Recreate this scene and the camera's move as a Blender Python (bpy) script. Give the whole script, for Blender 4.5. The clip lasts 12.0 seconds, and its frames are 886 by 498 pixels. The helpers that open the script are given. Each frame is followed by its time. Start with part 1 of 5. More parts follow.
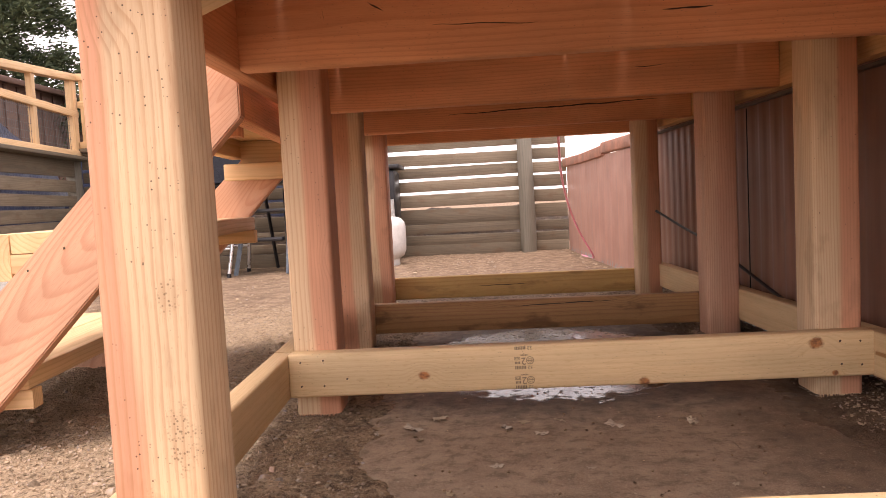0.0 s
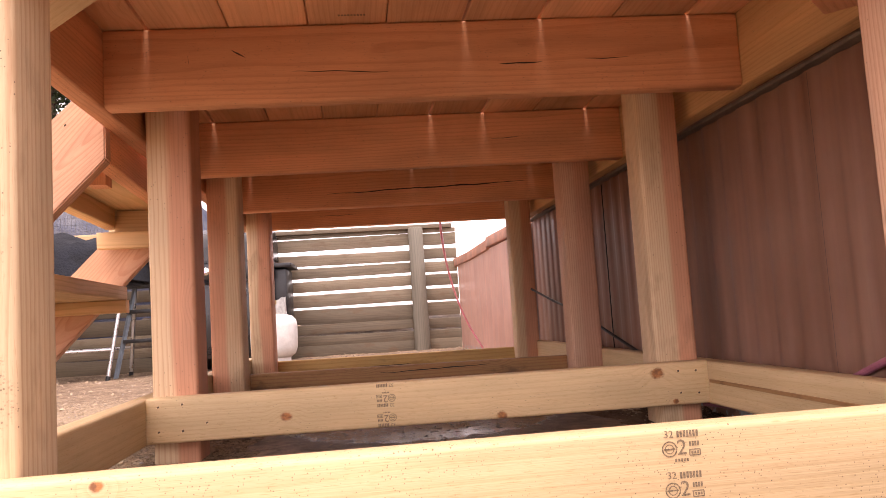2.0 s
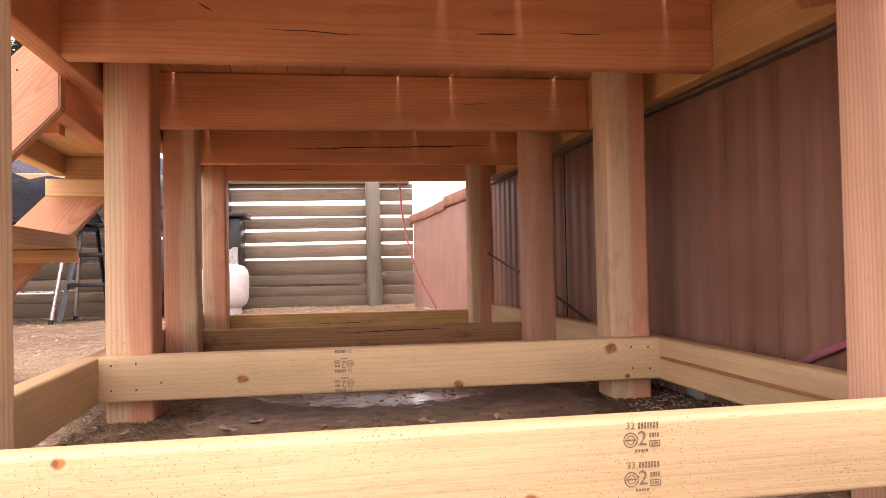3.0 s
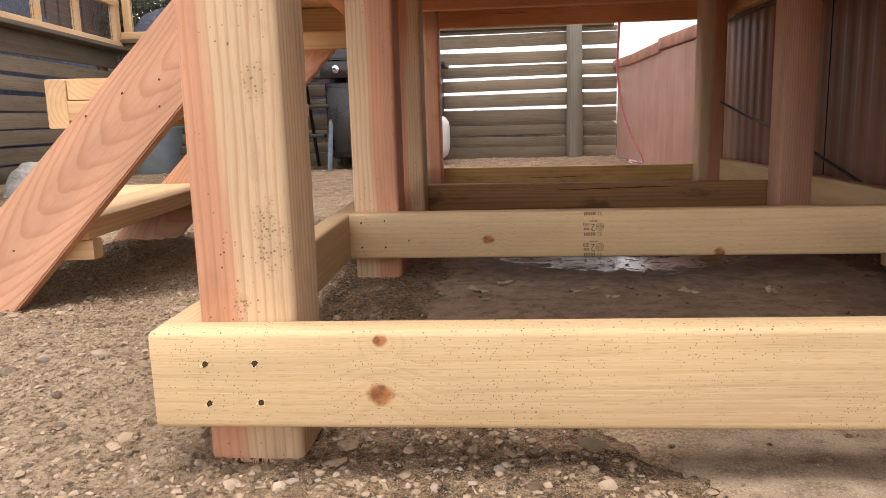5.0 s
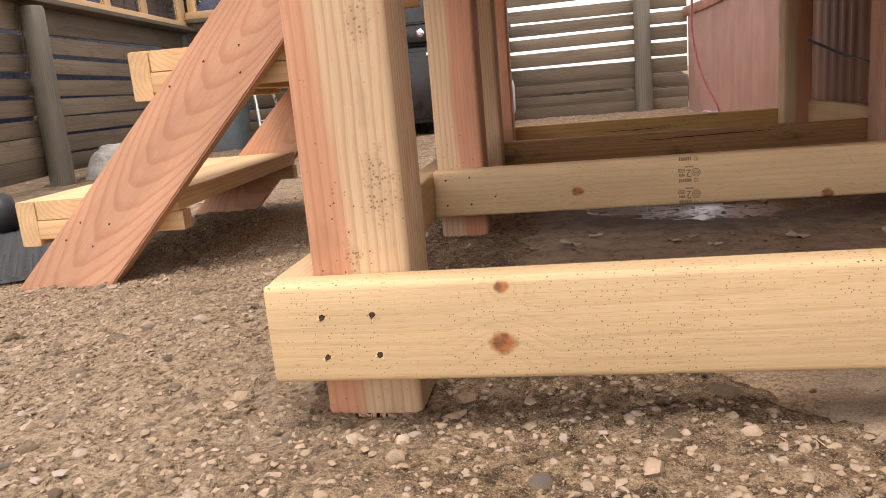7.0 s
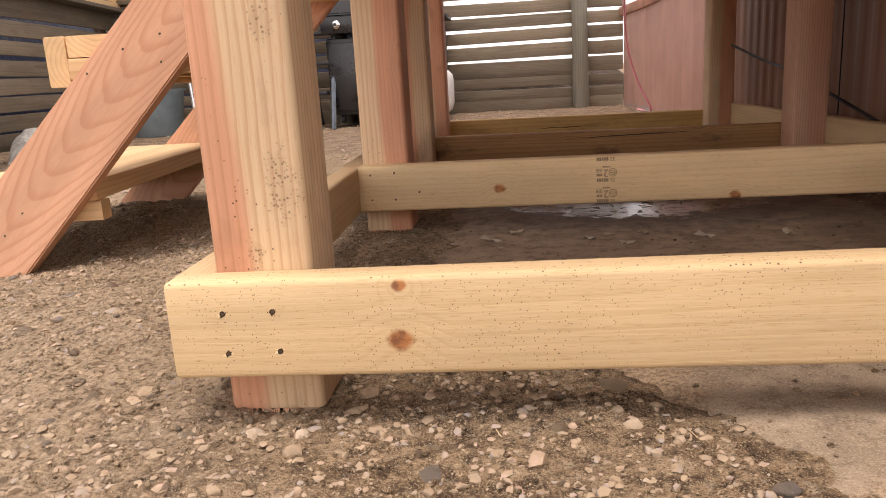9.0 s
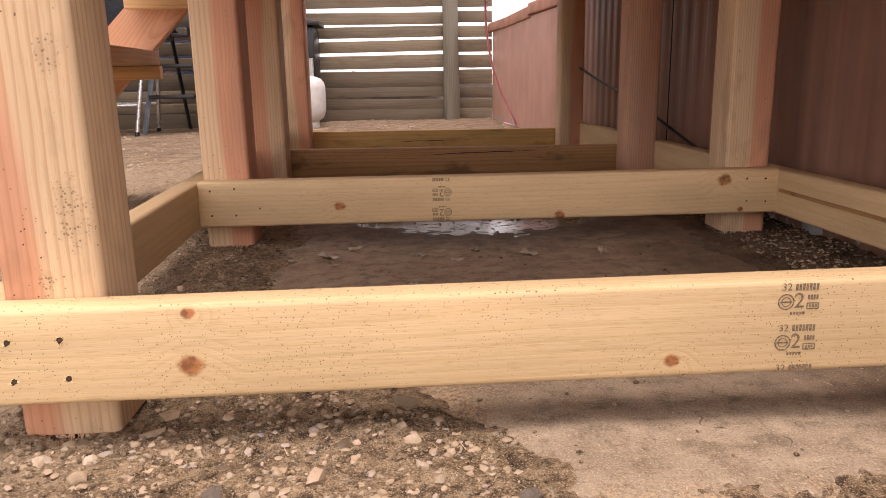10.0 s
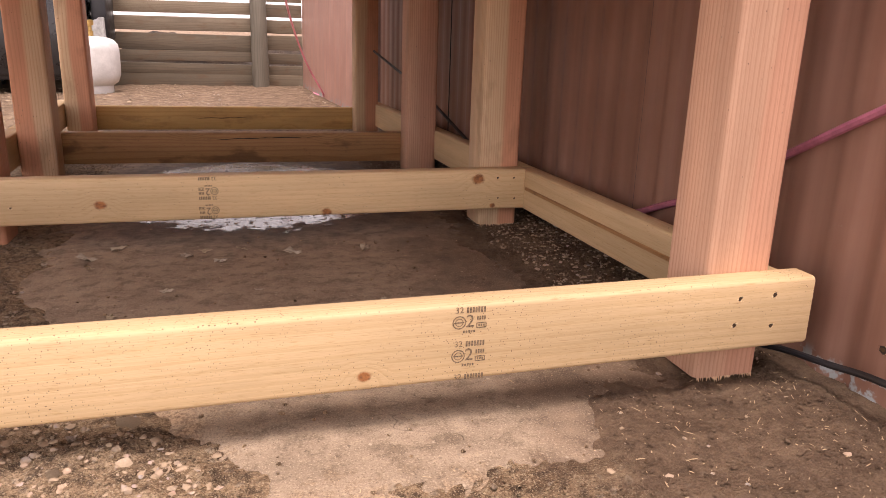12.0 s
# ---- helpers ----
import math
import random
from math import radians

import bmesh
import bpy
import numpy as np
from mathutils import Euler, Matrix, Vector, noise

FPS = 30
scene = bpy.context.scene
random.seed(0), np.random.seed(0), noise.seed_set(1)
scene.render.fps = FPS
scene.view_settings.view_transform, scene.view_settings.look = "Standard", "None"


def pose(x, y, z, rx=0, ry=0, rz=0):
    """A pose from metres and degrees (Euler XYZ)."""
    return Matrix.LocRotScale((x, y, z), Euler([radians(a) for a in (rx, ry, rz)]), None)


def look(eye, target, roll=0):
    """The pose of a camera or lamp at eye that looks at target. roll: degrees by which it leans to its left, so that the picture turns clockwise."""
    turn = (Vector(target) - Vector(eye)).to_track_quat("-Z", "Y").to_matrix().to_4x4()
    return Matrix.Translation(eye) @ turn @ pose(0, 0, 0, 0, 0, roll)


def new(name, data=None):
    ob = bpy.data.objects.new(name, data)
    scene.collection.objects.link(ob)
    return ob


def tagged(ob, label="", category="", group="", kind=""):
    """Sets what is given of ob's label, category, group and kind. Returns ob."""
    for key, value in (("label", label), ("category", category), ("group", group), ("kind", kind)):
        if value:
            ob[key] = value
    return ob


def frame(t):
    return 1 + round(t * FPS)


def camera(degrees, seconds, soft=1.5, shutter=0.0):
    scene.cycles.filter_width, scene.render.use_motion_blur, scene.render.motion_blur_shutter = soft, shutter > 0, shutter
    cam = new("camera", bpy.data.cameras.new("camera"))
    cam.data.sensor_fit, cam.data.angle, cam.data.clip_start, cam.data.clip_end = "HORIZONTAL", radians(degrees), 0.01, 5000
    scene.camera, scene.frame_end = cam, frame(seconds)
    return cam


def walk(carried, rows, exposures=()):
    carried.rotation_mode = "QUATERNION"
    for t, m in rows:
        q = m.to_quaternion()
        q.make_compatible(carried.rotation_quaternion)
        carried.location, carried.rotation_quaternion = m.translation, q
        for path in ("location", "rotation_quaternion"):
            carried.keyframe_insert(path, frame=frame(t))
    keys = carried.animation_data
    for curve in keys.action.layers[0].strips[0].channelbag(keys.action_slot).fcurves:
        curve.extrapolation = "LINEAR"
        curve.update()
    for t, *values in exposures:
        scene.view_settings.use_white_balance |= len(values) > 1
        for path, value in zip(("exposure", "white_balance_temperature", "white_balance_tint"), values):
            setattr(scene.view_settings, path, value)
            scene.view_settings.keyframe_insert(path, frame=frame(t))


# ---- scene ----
import itertools

cam = camera(61.6, 12.0, soft=0.9)
PATH = [
    (0, (0.107, 0.099, 0.417), (0.011, 2.092, 0.282), -3.0),
    (0.5, (0.113, 0.103, 0.341), (0.14, 2.099, 0.468), -1.1),
    (1, (0.136, 0.087, 0.302), (0.18, 2.073, 0.536), -0.4),
    (1.5, (0.151, 0.073, 0.268), (0.2, 2.062, 0.472), -1.6),
    (2, (0.183, 0.032, 0.258), (0.358, 2.017, 0.43), -3.6),
    (2.5, (0.178, 0.021, 0.279), (0.466, 1.997, 0.395), -2.5),
    (2.7, (0.17, 0.029, 0.286), (0.483, 2.003, 0.364), -1.3),
    (4.3, (0.137, 0.047, 0.309), (0.277, 2.042, 0.28), -1.1),
    (4.5, (0.106, 0.091, 0.333), (0.15, 2.087, 0.216), 0.0),
    (4.6, (0.099, 0.104, 0.334), (0.076, 2.096, 0.153), -0.8),
    (5, (0.037, 0.139, 0.307), (-0.153, 2.099, -0.044), -1.6),
    (5.5, (-0.016, 0.158, 0.281), (-0.325, 2.083, -0.167), -4.3),
    (6, (-0.024, 0.157, 0.284), (-0.382, 2.071, -0.173), -5.0),
    (6.5, (-0.017, 0.157, 0.284), (-0.377, 2.075, -0.154), -5.1),
    (8.3, (0.001, 0.162, 0.293), (-0.337, 2.088, -0.131), -3.9),
    (8.5, (0.019, 0.156, 0.299), (-0.276, 2.087, -0.133), -3.9),
    (9, (0.026, 0.149, 0.292), (-0.184, 2.084, -0.169), -3.3),
    (9.5, (0.05, 0.143, 0.308), (-0.088, 2.084, -0.151), -1.7),
    (9.7, (0.075, 0.136, 0.313), (0.019, 2.084, -0.136), -1.4),
    (9.8, (0.089, 0.13, 0.315), (0.082, 2.079, -0.134), -1.1),
    (10, (0.111, 0.114, 0.319), (0.212, 2.058, -0.14), -1.0),
    (10.3, (0.117, 0.063, 0.324), (0.378, 1.992, -0.136), -1.0),
    (10.5, (0.162, 0.081, 0.317), (0.51, 1.984, -0.191), -0.4),
    (11, (0.214, 0.048, 0.321), (0.679, 1.904, -0.262), 0.2),
    (11.5, (0.239, 0.033, 0.358), (0.732, 1.877, -0.239), 0.4),
    (12, (0.222, 0.038, 0.408), (0.767, 1.879, -0.153), 1.8),
]
EXPOSURES = [
    (0.0, 1.44, 7250, 27), (0.5, 1.70, 7400, 33), (1.5, 1.72, 7300, 32), (2.5, 1.68, 7300, 32), (4.5, 1.42, 7000, 22), (5.2, 0.94, 6800, 16),
    (6.5, 0.94, 6950, 18), (9.0, 0.94, 7150, 20), (9.5, 0.98, 7200, 22), (10.5, 1.20, 7250, 27), (12.0, 1.30, 7250, 29)]
walk(cam, [(t, look(eye, target, roll)) for t, eye, target, roll in PATH], EXPOSURES)

# ---- light: a bright overcast sky ----
world = bpy.data.worlds.new("overcast_sky")
scene.world = world
world.use_nodes = True
wn, wl = world.node_tree.nodes, world.node_tree.links
wn.clear()
sky = wn.new("ShaderNodeTexSky")
sky.sky_type = "NISHITA"
sky.sun_disc = False
sky.sun_elevation, sky.sun_rotation = radians(77), radians(182)
pale = wn.new("ShaderNodeHueSaturation")
pale.inputs["Saturation"].default_value = 0.12
sky_bg = wn.new("ShaderNodeBackground")
sky_bg.inputs["Strength"].default_value = 0.19
sky_out = wn.new("ShaderNodeOutputWorld")
wl.new(sky.outputs[0], pale.inputs["Color"])
wl.new(pale.outputs[0], sky_bg.inputs["Color"])
wl.new(sky_bg.outputs[0], sky_out.inputs["Surface"])
sun = new("sun", bpy.data.lights.new("sun", "SUN"))
sun.data.energy, sun.data.angle, sun.data.color = 1.3, radians(22), (1.0, 0.95, 0.88)
sun.matrix_world = look((-0.1, -1.4, 6.0), (0, 0.0, 0))


# ---- materials ----
class Nodes:
    """Small wrapper for writing node materials."""

    def __init__(self, name):
        self.mat = bpy.data.materials.new(name)
        self.mat.use_nodes = True
        self.n, self.l = self.mat.node_tree.nodes, self.mat.node_tree.links
        self.n.clear()
        self.out = self.n.new("ShaderNodeOutputMaterial")
        self.bsdf = self.n.new("ShaderNodeBsdfPrincipled")
        self.l.new(self.bsdf.outputs[0], self.out.inputs["Surface"])
        self.coord = self.n.new("ShaderNodeTexCoord").outputs["Object"]
        self.rand = None

    def put(self, socket, v):
        if isinstance(v, bpy.types.NodeSocket):
            self.l.new(v, socket)
        elif isinstance(v, (tuple, list)) and len(v) == 3 and len(socket.default_value) == 4:
            socket.default_value = (*v, 1)
        else:
            socket.default_value = v

    def random(self):
        if self.rand is None:
            self.rand = self.n.new("ShaderNodeObjectInfo").outputs["Random"]
        return self.rand

    def math(self, op, a, b=0.0, c=0.0):
        m = self.n.new("ShaderNodeMath")
        m.operation = op
        for s, v in zip(m.inputs, (a, b, c)):
            self.put(s, v)
        return m.outputs[0]

    def vec(self, op, a, b=(0, 0, 0)):
        m = self.n.new("ShaderNodeVectorMath")
        m.operation = op
        self.put(m.inputs[0], a)
        self.put(m.inputs[1], b)
        return m.outputs["Value"] if op in ("LENGTH", "DISTANCE") else m.outputs[0]

    def split(self, v):
        s = self.n.new("ShaderNodeSeparateXYZ")
        self.put(s.inputs[0], v)
        return s.outputs

    def join(self, x, y, z):
        s = self.n.new("ShaderNodeCombineXYZ")
        for k, v in zip(s.inputs, (x, y, z)):
            self.put(k, v)
        return s.outputs[0]

    def noise(self, v, scale, detail=3.0, rough=0.55):
        t = self.n.new("ShaderNodeTexNoise")
        self.put(t.inputs["Vector"], v)
        t.inputs["Scale"].default_value, t.inputs["Detail"].default_value = scale, detail
        t.inputs["Roughness"].default_value = rough
        return t.outputs[0]

    def voronoi(self, v, scale):
        t = self.n.new("ShaderNodeTexVoronoi")
        self.put(t.inputs["Vector"], v)
        t.inputs["Scale"].default_value = scale
        return t.outputs["Distance"], t.outputs["Color"]

    def ramp(self, v, a, b, to_a=0.0, to_b=1.0, smooth=True):
        m = self.n.new("ShaderNodeMapRange")
        m.interpolation_type = "SMOOTHSTEP" if smooth else "LINEAR"
        for k, x in zip(m.inputs, (v, a, b, to_a, to_b)):
            self.put(k, x)
        return m.outputs[0]

    def mix(self, f, a, b, mode="MIX"):
        m = self.n.new("ShaderNodeMix")
        m.data_type, m.blend_type = "RGBA", mode
        self.put(m.inputs[0], f)
        self.put(m.inputs[6], a)
        self.put(m.inputs[7], b)
        return m.outputs[2]

    def bump(self, height, dist, strength=1.0):
        b = self.n.new("ShaderNodeBump")
        b.inputs["Strength"].default_value, b.inputs["Distance"].default_value = strength, dist
        self.put(b.inputs["Height"], height)
        self.put(self.bsdf.inputs["Normal"], b.outputs[0])

    def done(self, color, rough=0.6, metal=0.0, spec=0.5):
        self.put(self.bsdf.inputs["Base Color"], color)
        self.put(self.bsdf.inputs["Roughness"], rough)
        self.put(self.bsdf.inputs["Metallic"], metal)
        self.bsdf.inputs["Specular IOR Level"].default_value = spec
        return self.mat


def wood(name, pale, late, heart=None, rings=170.0, knots=(), specks=0.0, knotty=0.22, rough=0.62, streaks=0.5, wild=0.03, pith=0.0, heart_at=None, heart_side=1.0, stain=0.0, soiled=(), taper=0.0, depth=None, vary=0.08, ticks=0.0, waver_by=0.005):
    """Sawn softwood, grain along local X: growth rings about a pith below the face, fibre, knots and dirt specks."""
    m = Nodes(name)
    r = m.random()
    r2 = m.math("FRACT", m.math("MULTIPLY", r, 17.31))
    r3 = m.math("FRACT", m.math("MULTIPLY", r, 71.7))
    x, y, z = m.split(m.coord)
    xo = m.math("ADD", x, m.math("MULTIPLY", r, 31.0))
    yo = m.math("ADD", y, m.math("MULTIPLY", r2, 7.0))
    slow = m.noise(m.join(m.math("MULTIPLY", xo, 0.9), m.math("MULTIPLY", yo, 5.0), m.math("MULTIPLY", z, 5.0)), 1.6, 2.0)
    waver = m.noise(m.join(m.math("MULTIPLY", xo, 3.0), m.math("MULTIPLY", yo, 14.0), m.math("MULTIPLY", z, 14.0)), 2.0, 2.0)
    dy = m.math("SUBTRACT", y, m.math("ADD", pith, m.math("MULTIPLY", m.math("SUBTRACT", r2, 0.5), 0.09)))
    dz = m.math("ADD", m.math("ADD", z, m.math("MULTIPLY", x, taper)), m.math("ADD", 0.03 + pith * 0.6 if depth is None else depth, m.math("MULTIPLY", r3, 0.05 if depth is None else 0.01)))
    d = m.math("SQRT", m.math("ADD", m.math("MULTIPLY", dy, dy), m.math("MULTIPLY", dz, dz)))
    d = m.math("ADD", d, m.math("MULTIPLY", m.math("SUBTRACT", slow, 0.5), wild))
    d = m.math("ADD", d, m.math("MULTIPLY", m.math("SUBTRACT", waver, 0.5), waver_by))
    knot_mask, ring_push = None, None
    fray = m.noise(m.coord, 130.0, 3.0)
    for kx, ky, kr in knots:
        ex = m.math("MULTIPLY", m.math("SUBTRACT", x, kx), 0.8)
        ey = m.math("SUBTRACT", y, ky)
        e = m.math("SQRT", m.math("ADD", m.math("MULTIPLY", ex, ex), m.math("MULTIPLY", ey, ey)))
        p = m.ramp(e, kr * 0.6, kr * 3.6, 0.011, 0.0)
        e = m.math("ADD", e, m.math("MULTIPLY", m.math("SUBTRACT", fray, 0.5), kr * 0.6))
        k = m.ramp(e, kr * 0.55, kr * 1.05, 1.0, 0.0)
        knot_mask = k if knot_mask is None else m.math("MAXIMUM", knot_mask, k)
        ring_push = p if ring_push is None else m.math("ADD", ring_push, p)
    if ring_push is not None:
        d = m.math("ADD", d, ring_push)
    vd, vc = m.voronoi(m.join(m.math("MULTIPLY", xo, 0.62), yo, m.math("MULTIPLY", z, 0.5)), 8.5)
    pick = m.math("LESS_THAN", m.split(vc)[0], knotty)
    scatter = m.math("MULTIPLY", m.ramp(vd, 0.05, 0.085, 1.0, 0.0), pick)
    d = m.math("ADD", d, m.math("MULTIPLY", m.ramp(vd, 0.05, 0.34, 0.014, 0.0), pick))
    knot_mask = scatter if knot_mask is None else m.math("MAXIMUM", knot_mask, scatter)
    wave = m.math("FRACT", m.math("MULTIPLY", d, rings))
    ring = m.math("MULTIPLY", m.ramp(wave, 0.45, 0.9), m.ramp(wave, 0.91, 1.0, 1.0, 0.0))
    fibre = m.noise(m.join(m.math("MULTIPLY", xo, 9.0), m.math("MULTIPLY", yo, 420.0), m.math("MULTIPLY", z, 420.0)), 1.0, 2.0)
    body = pale
    if heart:
        sign = heart_side if heart_at is not None else m.math("SUBTRACT", m.math("MULTIPLY", m.math("GREATER_THAN", r3, 0.35), 2.0), 1.0)
        edge = m.ramp(m.math("ADD", m.math("SUBTRACT", m.math("MULTIPLY", y, sign), heart_at or 0.0), m.math("MULTIPLY", m.math("SUBTRACT", slow, 0.5), 0.06)), -0.012, 0.012)
        body = m.mix(m.ramp(m.math("ADD", edge, m.math("MULTIPLY", m.math("SUBTRACT", slow, 0.5), 0.4)), 0.1, 0.9), pale, heart)
    tone = m.ramp(m.noise(m.join(xo, m.math("MULTIPLY", yo, 6.0), m.math("MULTIPLY", z, 6.0)), 2.2, 3.0), 0.3, 0.75, 0.84, 1.12)
    shade = m.math("MULTIPLY", tone, m.ramp(r2, 0.0, 1.0, 1.0 - vary, 1.0 + vary * 0.75))
    col = m.mix(m.math("MULTIPLY", ring, streaks), body, late)
    col = m.mix(m.math("MULTIPLY", m.ramp(fibre, 0.35, 0.75), 0.16), col, late)
    if ticks:
        dash = m.noise(m.join(m.math("MULTIPLY", xo, 55.0), m.math("MULTIPLY", yo, 900.0), m.math("MULTIPLY", z, 900.0)), 1.0, 1.0)
        col = m.mix(m.ramp(dash, 0.58, 0.74, 0.0, ticks), col, late)
    col = m.mix(1.0, col, m.join(shade, shade, shade), "MULTIPLY")
    knot_col = m.mix(m.ramp(fray, 0.35, 0.65), (0.17, 0.045, 0.012), (0.42, 0.14, 0.035))
    col = m.mix(m.math("MULTIPLY", knot_mask, 0.88), col, knot_col)
    if stain:
        smear = m.noise(m.join(m.math("MULTIPLY", xo, 5.0), m.math("MULTIPLY", yo, 11.0), m.math("MULTIPLY", z, 11.0)), 1.5, 4.0, 0.6)
        col = m.mix(m.ramp(smear, 0.55, 0.68, 0.0, stain), col, (0.13, 0.065, 0.03))
    if specks:
        sd, sc = m.voronoi(m.join(xo, m.math("MULTIPLY", yo, 1.0), z), 290.0)
        on = m.math("LESS_THAN", m.split(sc)[1], specks)
        where = m.ramp(m.noise(m.coord, 9.0, 3.0), 0.36, 0.56)
        dirt = m.math("MULTIPLY", m.math("MULTIPLY", m.ramp(sd, m.math("MULTIPLY", m.split(sc)[2], 0.18), m.math("ADD", 0.06, m.math("MULTIPLY", m.split(sc)[2], 0.3)), 1.0, 0.0), on), where)
        col = m.mix(m.math("MULTIPLY", dirt, 0.85), col, (0.055, 0.03, 0.018))
    for px, py, pr in soiled:
        away = m.vec("LENGTH", m.vec("MULTIPLY", m.vec("SUBTRACT", m.coord, (px, py, 0.0)), (0.6, 1.4, 0.0)))
        near = m.ramp(m.math("ADD", away, m.math("MULTIPLY", m.math("SUBTRACT", m.noise(m.coord, 55.0, 4.0, 0.7), 0.5), pr * 2.4)), pr * 0.4, pr * 1.1, 1.0, 0.0)
        sd, sc = m.voronoi(m.coord, 330.0)
        mud = m.math("MULTIPLY", m.math("MULTIPLY", m.ramp(sd, 0.2, 0.5, 1.0, 0.0), m.math("LESS_THAN", m.split(sc)[1], 0.7)), near)
        col = m.mix(m.math("MULTIPLY", near, 0.22), col, (0.30, 0.20, 0.11))
        col = m.mix(m.math("MULTIPLY", mud, 0.65), col, (0.10, 0.058, 0.028))
    m.bump(m.math("ADD", m.math("MULTIPLY", ring, -0.15), m.math("MULTIPLY", fibre, 0.7)), 0.0005, 0.6)
    return m.done(col, m.ramp(fibre, 0.2, 0.8, rough - 0.08, rough + 0.1), 0.0, 0.35)


PALE, PALE_LATE = (0.665, 0.485, 0.275), (0.47, 0.29, 0.125)
FIR, FIR_HEART = (0.71, 0.52, 0.325), (0.66, 0.335, 0.205)
M_POST = wood("fir_post", FIR, (0.47, 0.22, 0.11), FIR_HEART, rings=220, specks=0.08, knotty=0.08, wild=0.012, pith=0.13, streaks=0.36, stain=0.2)
M_POST_A = wood("split_tone_fir_post", FIR, (0.46, 0.22, 0.10), FIR_HEART, ticks=0.3, rings=170, specks=0.14, knotty=0.04, wild=0.010, pith=0.17, heart_at=0.013, streaks=0.42, stain=0.2, soiled=((-0.185, -0.024, 0.022), (-0.05, -0.022, 0.014), (-0.245, 0.004, 0.012)))
M_POST_B = wood("half_pink_fir_post", FIR, (0.46, 0.20, 0.10), FIR_HEART, rings=220, specks=0.06, knotty=0.05, wild=0.010, pith=0.13, streaks=0.36, heart_at=0.0, heart_side=-1.0)
M_POST_PINK = wood("pink_fir_post", (0.70, 0.43, 0.29), (0.48, 0.215, 0.125), (0.69, 0.385, 0.26), rings=210, specks=0.05, knotty=0.08, wild=0.010, pith=0.13, streaks=0.45, ticks=0.35)
M_JOIST = wood("fir_joist", (0.80, 0.40, 0.215), (0.53, 0.21, 0.095), rings=190, knotty=0.03, streaks=0.34, specks=0.3, wild=0.02, pith=0.06, ticks=0.35)
M_DECK = wood("fir_decking", (0.78, 0.44, 0.25), (0.55, 0.24, 0.11), rings=110, knotty=0.14, streaks=0.26, wild=0.04, taper=0.02, vary=0.16, ticks=0.3)
M_STRINGER = wood("fir_stringer", (0.68, 0.39, 0.25), (0.49, 0.20, 0.105), rings=150, knotty=0.03, streaks=0.42, wild=0.03, pith=0.46, depth=0.075, taper=0.11, ticks=0.4)
M_RAIL = wood("pine_rail", PALE, PALE_LATE, rings=170, specks=0.06, streaks=0.20, wild=0.008, pith=0.04, ticks=0.5, waver_by=0.002)
M_RIM = wood("golden_pine_rim", (0.74, 0.46, 0.22), (0.50, 0.25, 0.09), rings=150, specks=0.35, knotty=0.3, streaks=0.3, wild=0.02, pith=0.04, ticks=0.3)
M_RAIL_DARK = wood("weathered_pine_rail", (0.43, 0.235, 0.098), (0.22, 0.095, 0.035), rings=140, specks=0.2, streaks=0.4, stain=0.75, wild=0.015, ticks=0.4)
# rearmost rail: stained pine with golden bounced light put into its base colour
M_RAIL_BOUNCE = wood("bounce_gold_pine_rail", (0.66, 0.43, 0.16), (0.44, 0.23, 0.07), rings=140, specks=0.12, streaks=0.35, wild=0.015, stain=0.35, ticks=0.4)
M_TREAD = wood("pine_tread", (0.72, 0.49, 0.27), PALE_LATE, rings=110, streaks=0.4)
M_NEW = wood("new_fence_timber", (0.66, 0.45, 0.25), (0.48, 0.27, 0.12), rings=120, streaks=0.4)
M_GREY = wood("weathered_fence_board", (0.192, 0.152, 0.104), (0.080, 0.060, 0.040), rings=150, vary=0.28, ticks=0.5, streaks=0.35, knotty=0.0, wild=0.015, specks=0.08, stain=0.35)
M_GREY_POST = wood("weathered_round_post", (0.165, 0.148, 0.115), (0.085, 0.075, 0.058), rings=120, streaks=0.4, knotty=0.05)


def plain(name, color, rough=0.5, metal=0.0, vary=0.15, scale=20.0, bump=0.0, spec=0.5):
    m = Nodes(name)
    n = m.noise(m.coord, scale, 4.0)
    fine = m.noise(m.coord, scale * 9, 3.0)
    f = m.math("ADD", m.ramp(n, 0.25, 0.75, 1 - vary, 1 + vary), m.ramp(fine, 0.3, 0.7, -vary * 0.35, vary * 0.35))
    col = m.mix(1.0, color, m.join(f, f, f), "MULTIPLY")
    if bump:
        m.bump(m.math("ADD", n, m.math("MULTIPLY", fine, 0.3)), bump)
    return m.done(col, m.ramp(n, 0.3, 0.7, rough - 0.08, rough + 0.08), metal, spec)


def sheet_paint(name, color, chalk):
    """Sun-faded brown paint on steel sheet, with vertical weather streaks and scuffs."""
    m = Nodes(name)
    x, y, z = m.split(m.coord)
    streak = m.noise(m.join(m.math("MULTIPLY", x, 30.0), m.math("MULTIPLY", y, 30.0), m.math("MULTIPLY", z, 1.2)), 1.0, 4.0)
    blot = m.noise(m.coord, 5.0, 4.0)
    col = m.mix(m.ramp(m.math("ADD", m.math("MULTIPLY", streak, 0.6), m.math("MULTIPLY", blot, 0.4)), 0.35, 0.68), color, chalk)
    sc = m.noise(m.coord, 60.0, 5.0, 0.7)
    col = m.mix(m.ramp(sc, 0.70, 0.78, 0.0, 0.5), col, (0.30, 0.24, 0.2))
    peel = m.math("MULTIPLY", m.ramp(m.noise(m.coord, 22.0, 4.0, 0.65), 0.5, 0.56), m.ramp(m.math("ADD", z, m.math("MULTIPLY", blot, 0.05)), 0.04, 0.06, 1.0, 0.0))
    col = m.mix(peel, col, (0.34, 0.37, 0.37))
    m.bump(m.math("ADD", blot, m.math("MULTIPLY", sc, 0.1)), 0.0015)
    return m.done(col, m.ramp(streak, 0.3, 0.7, 0.34, 0.5))


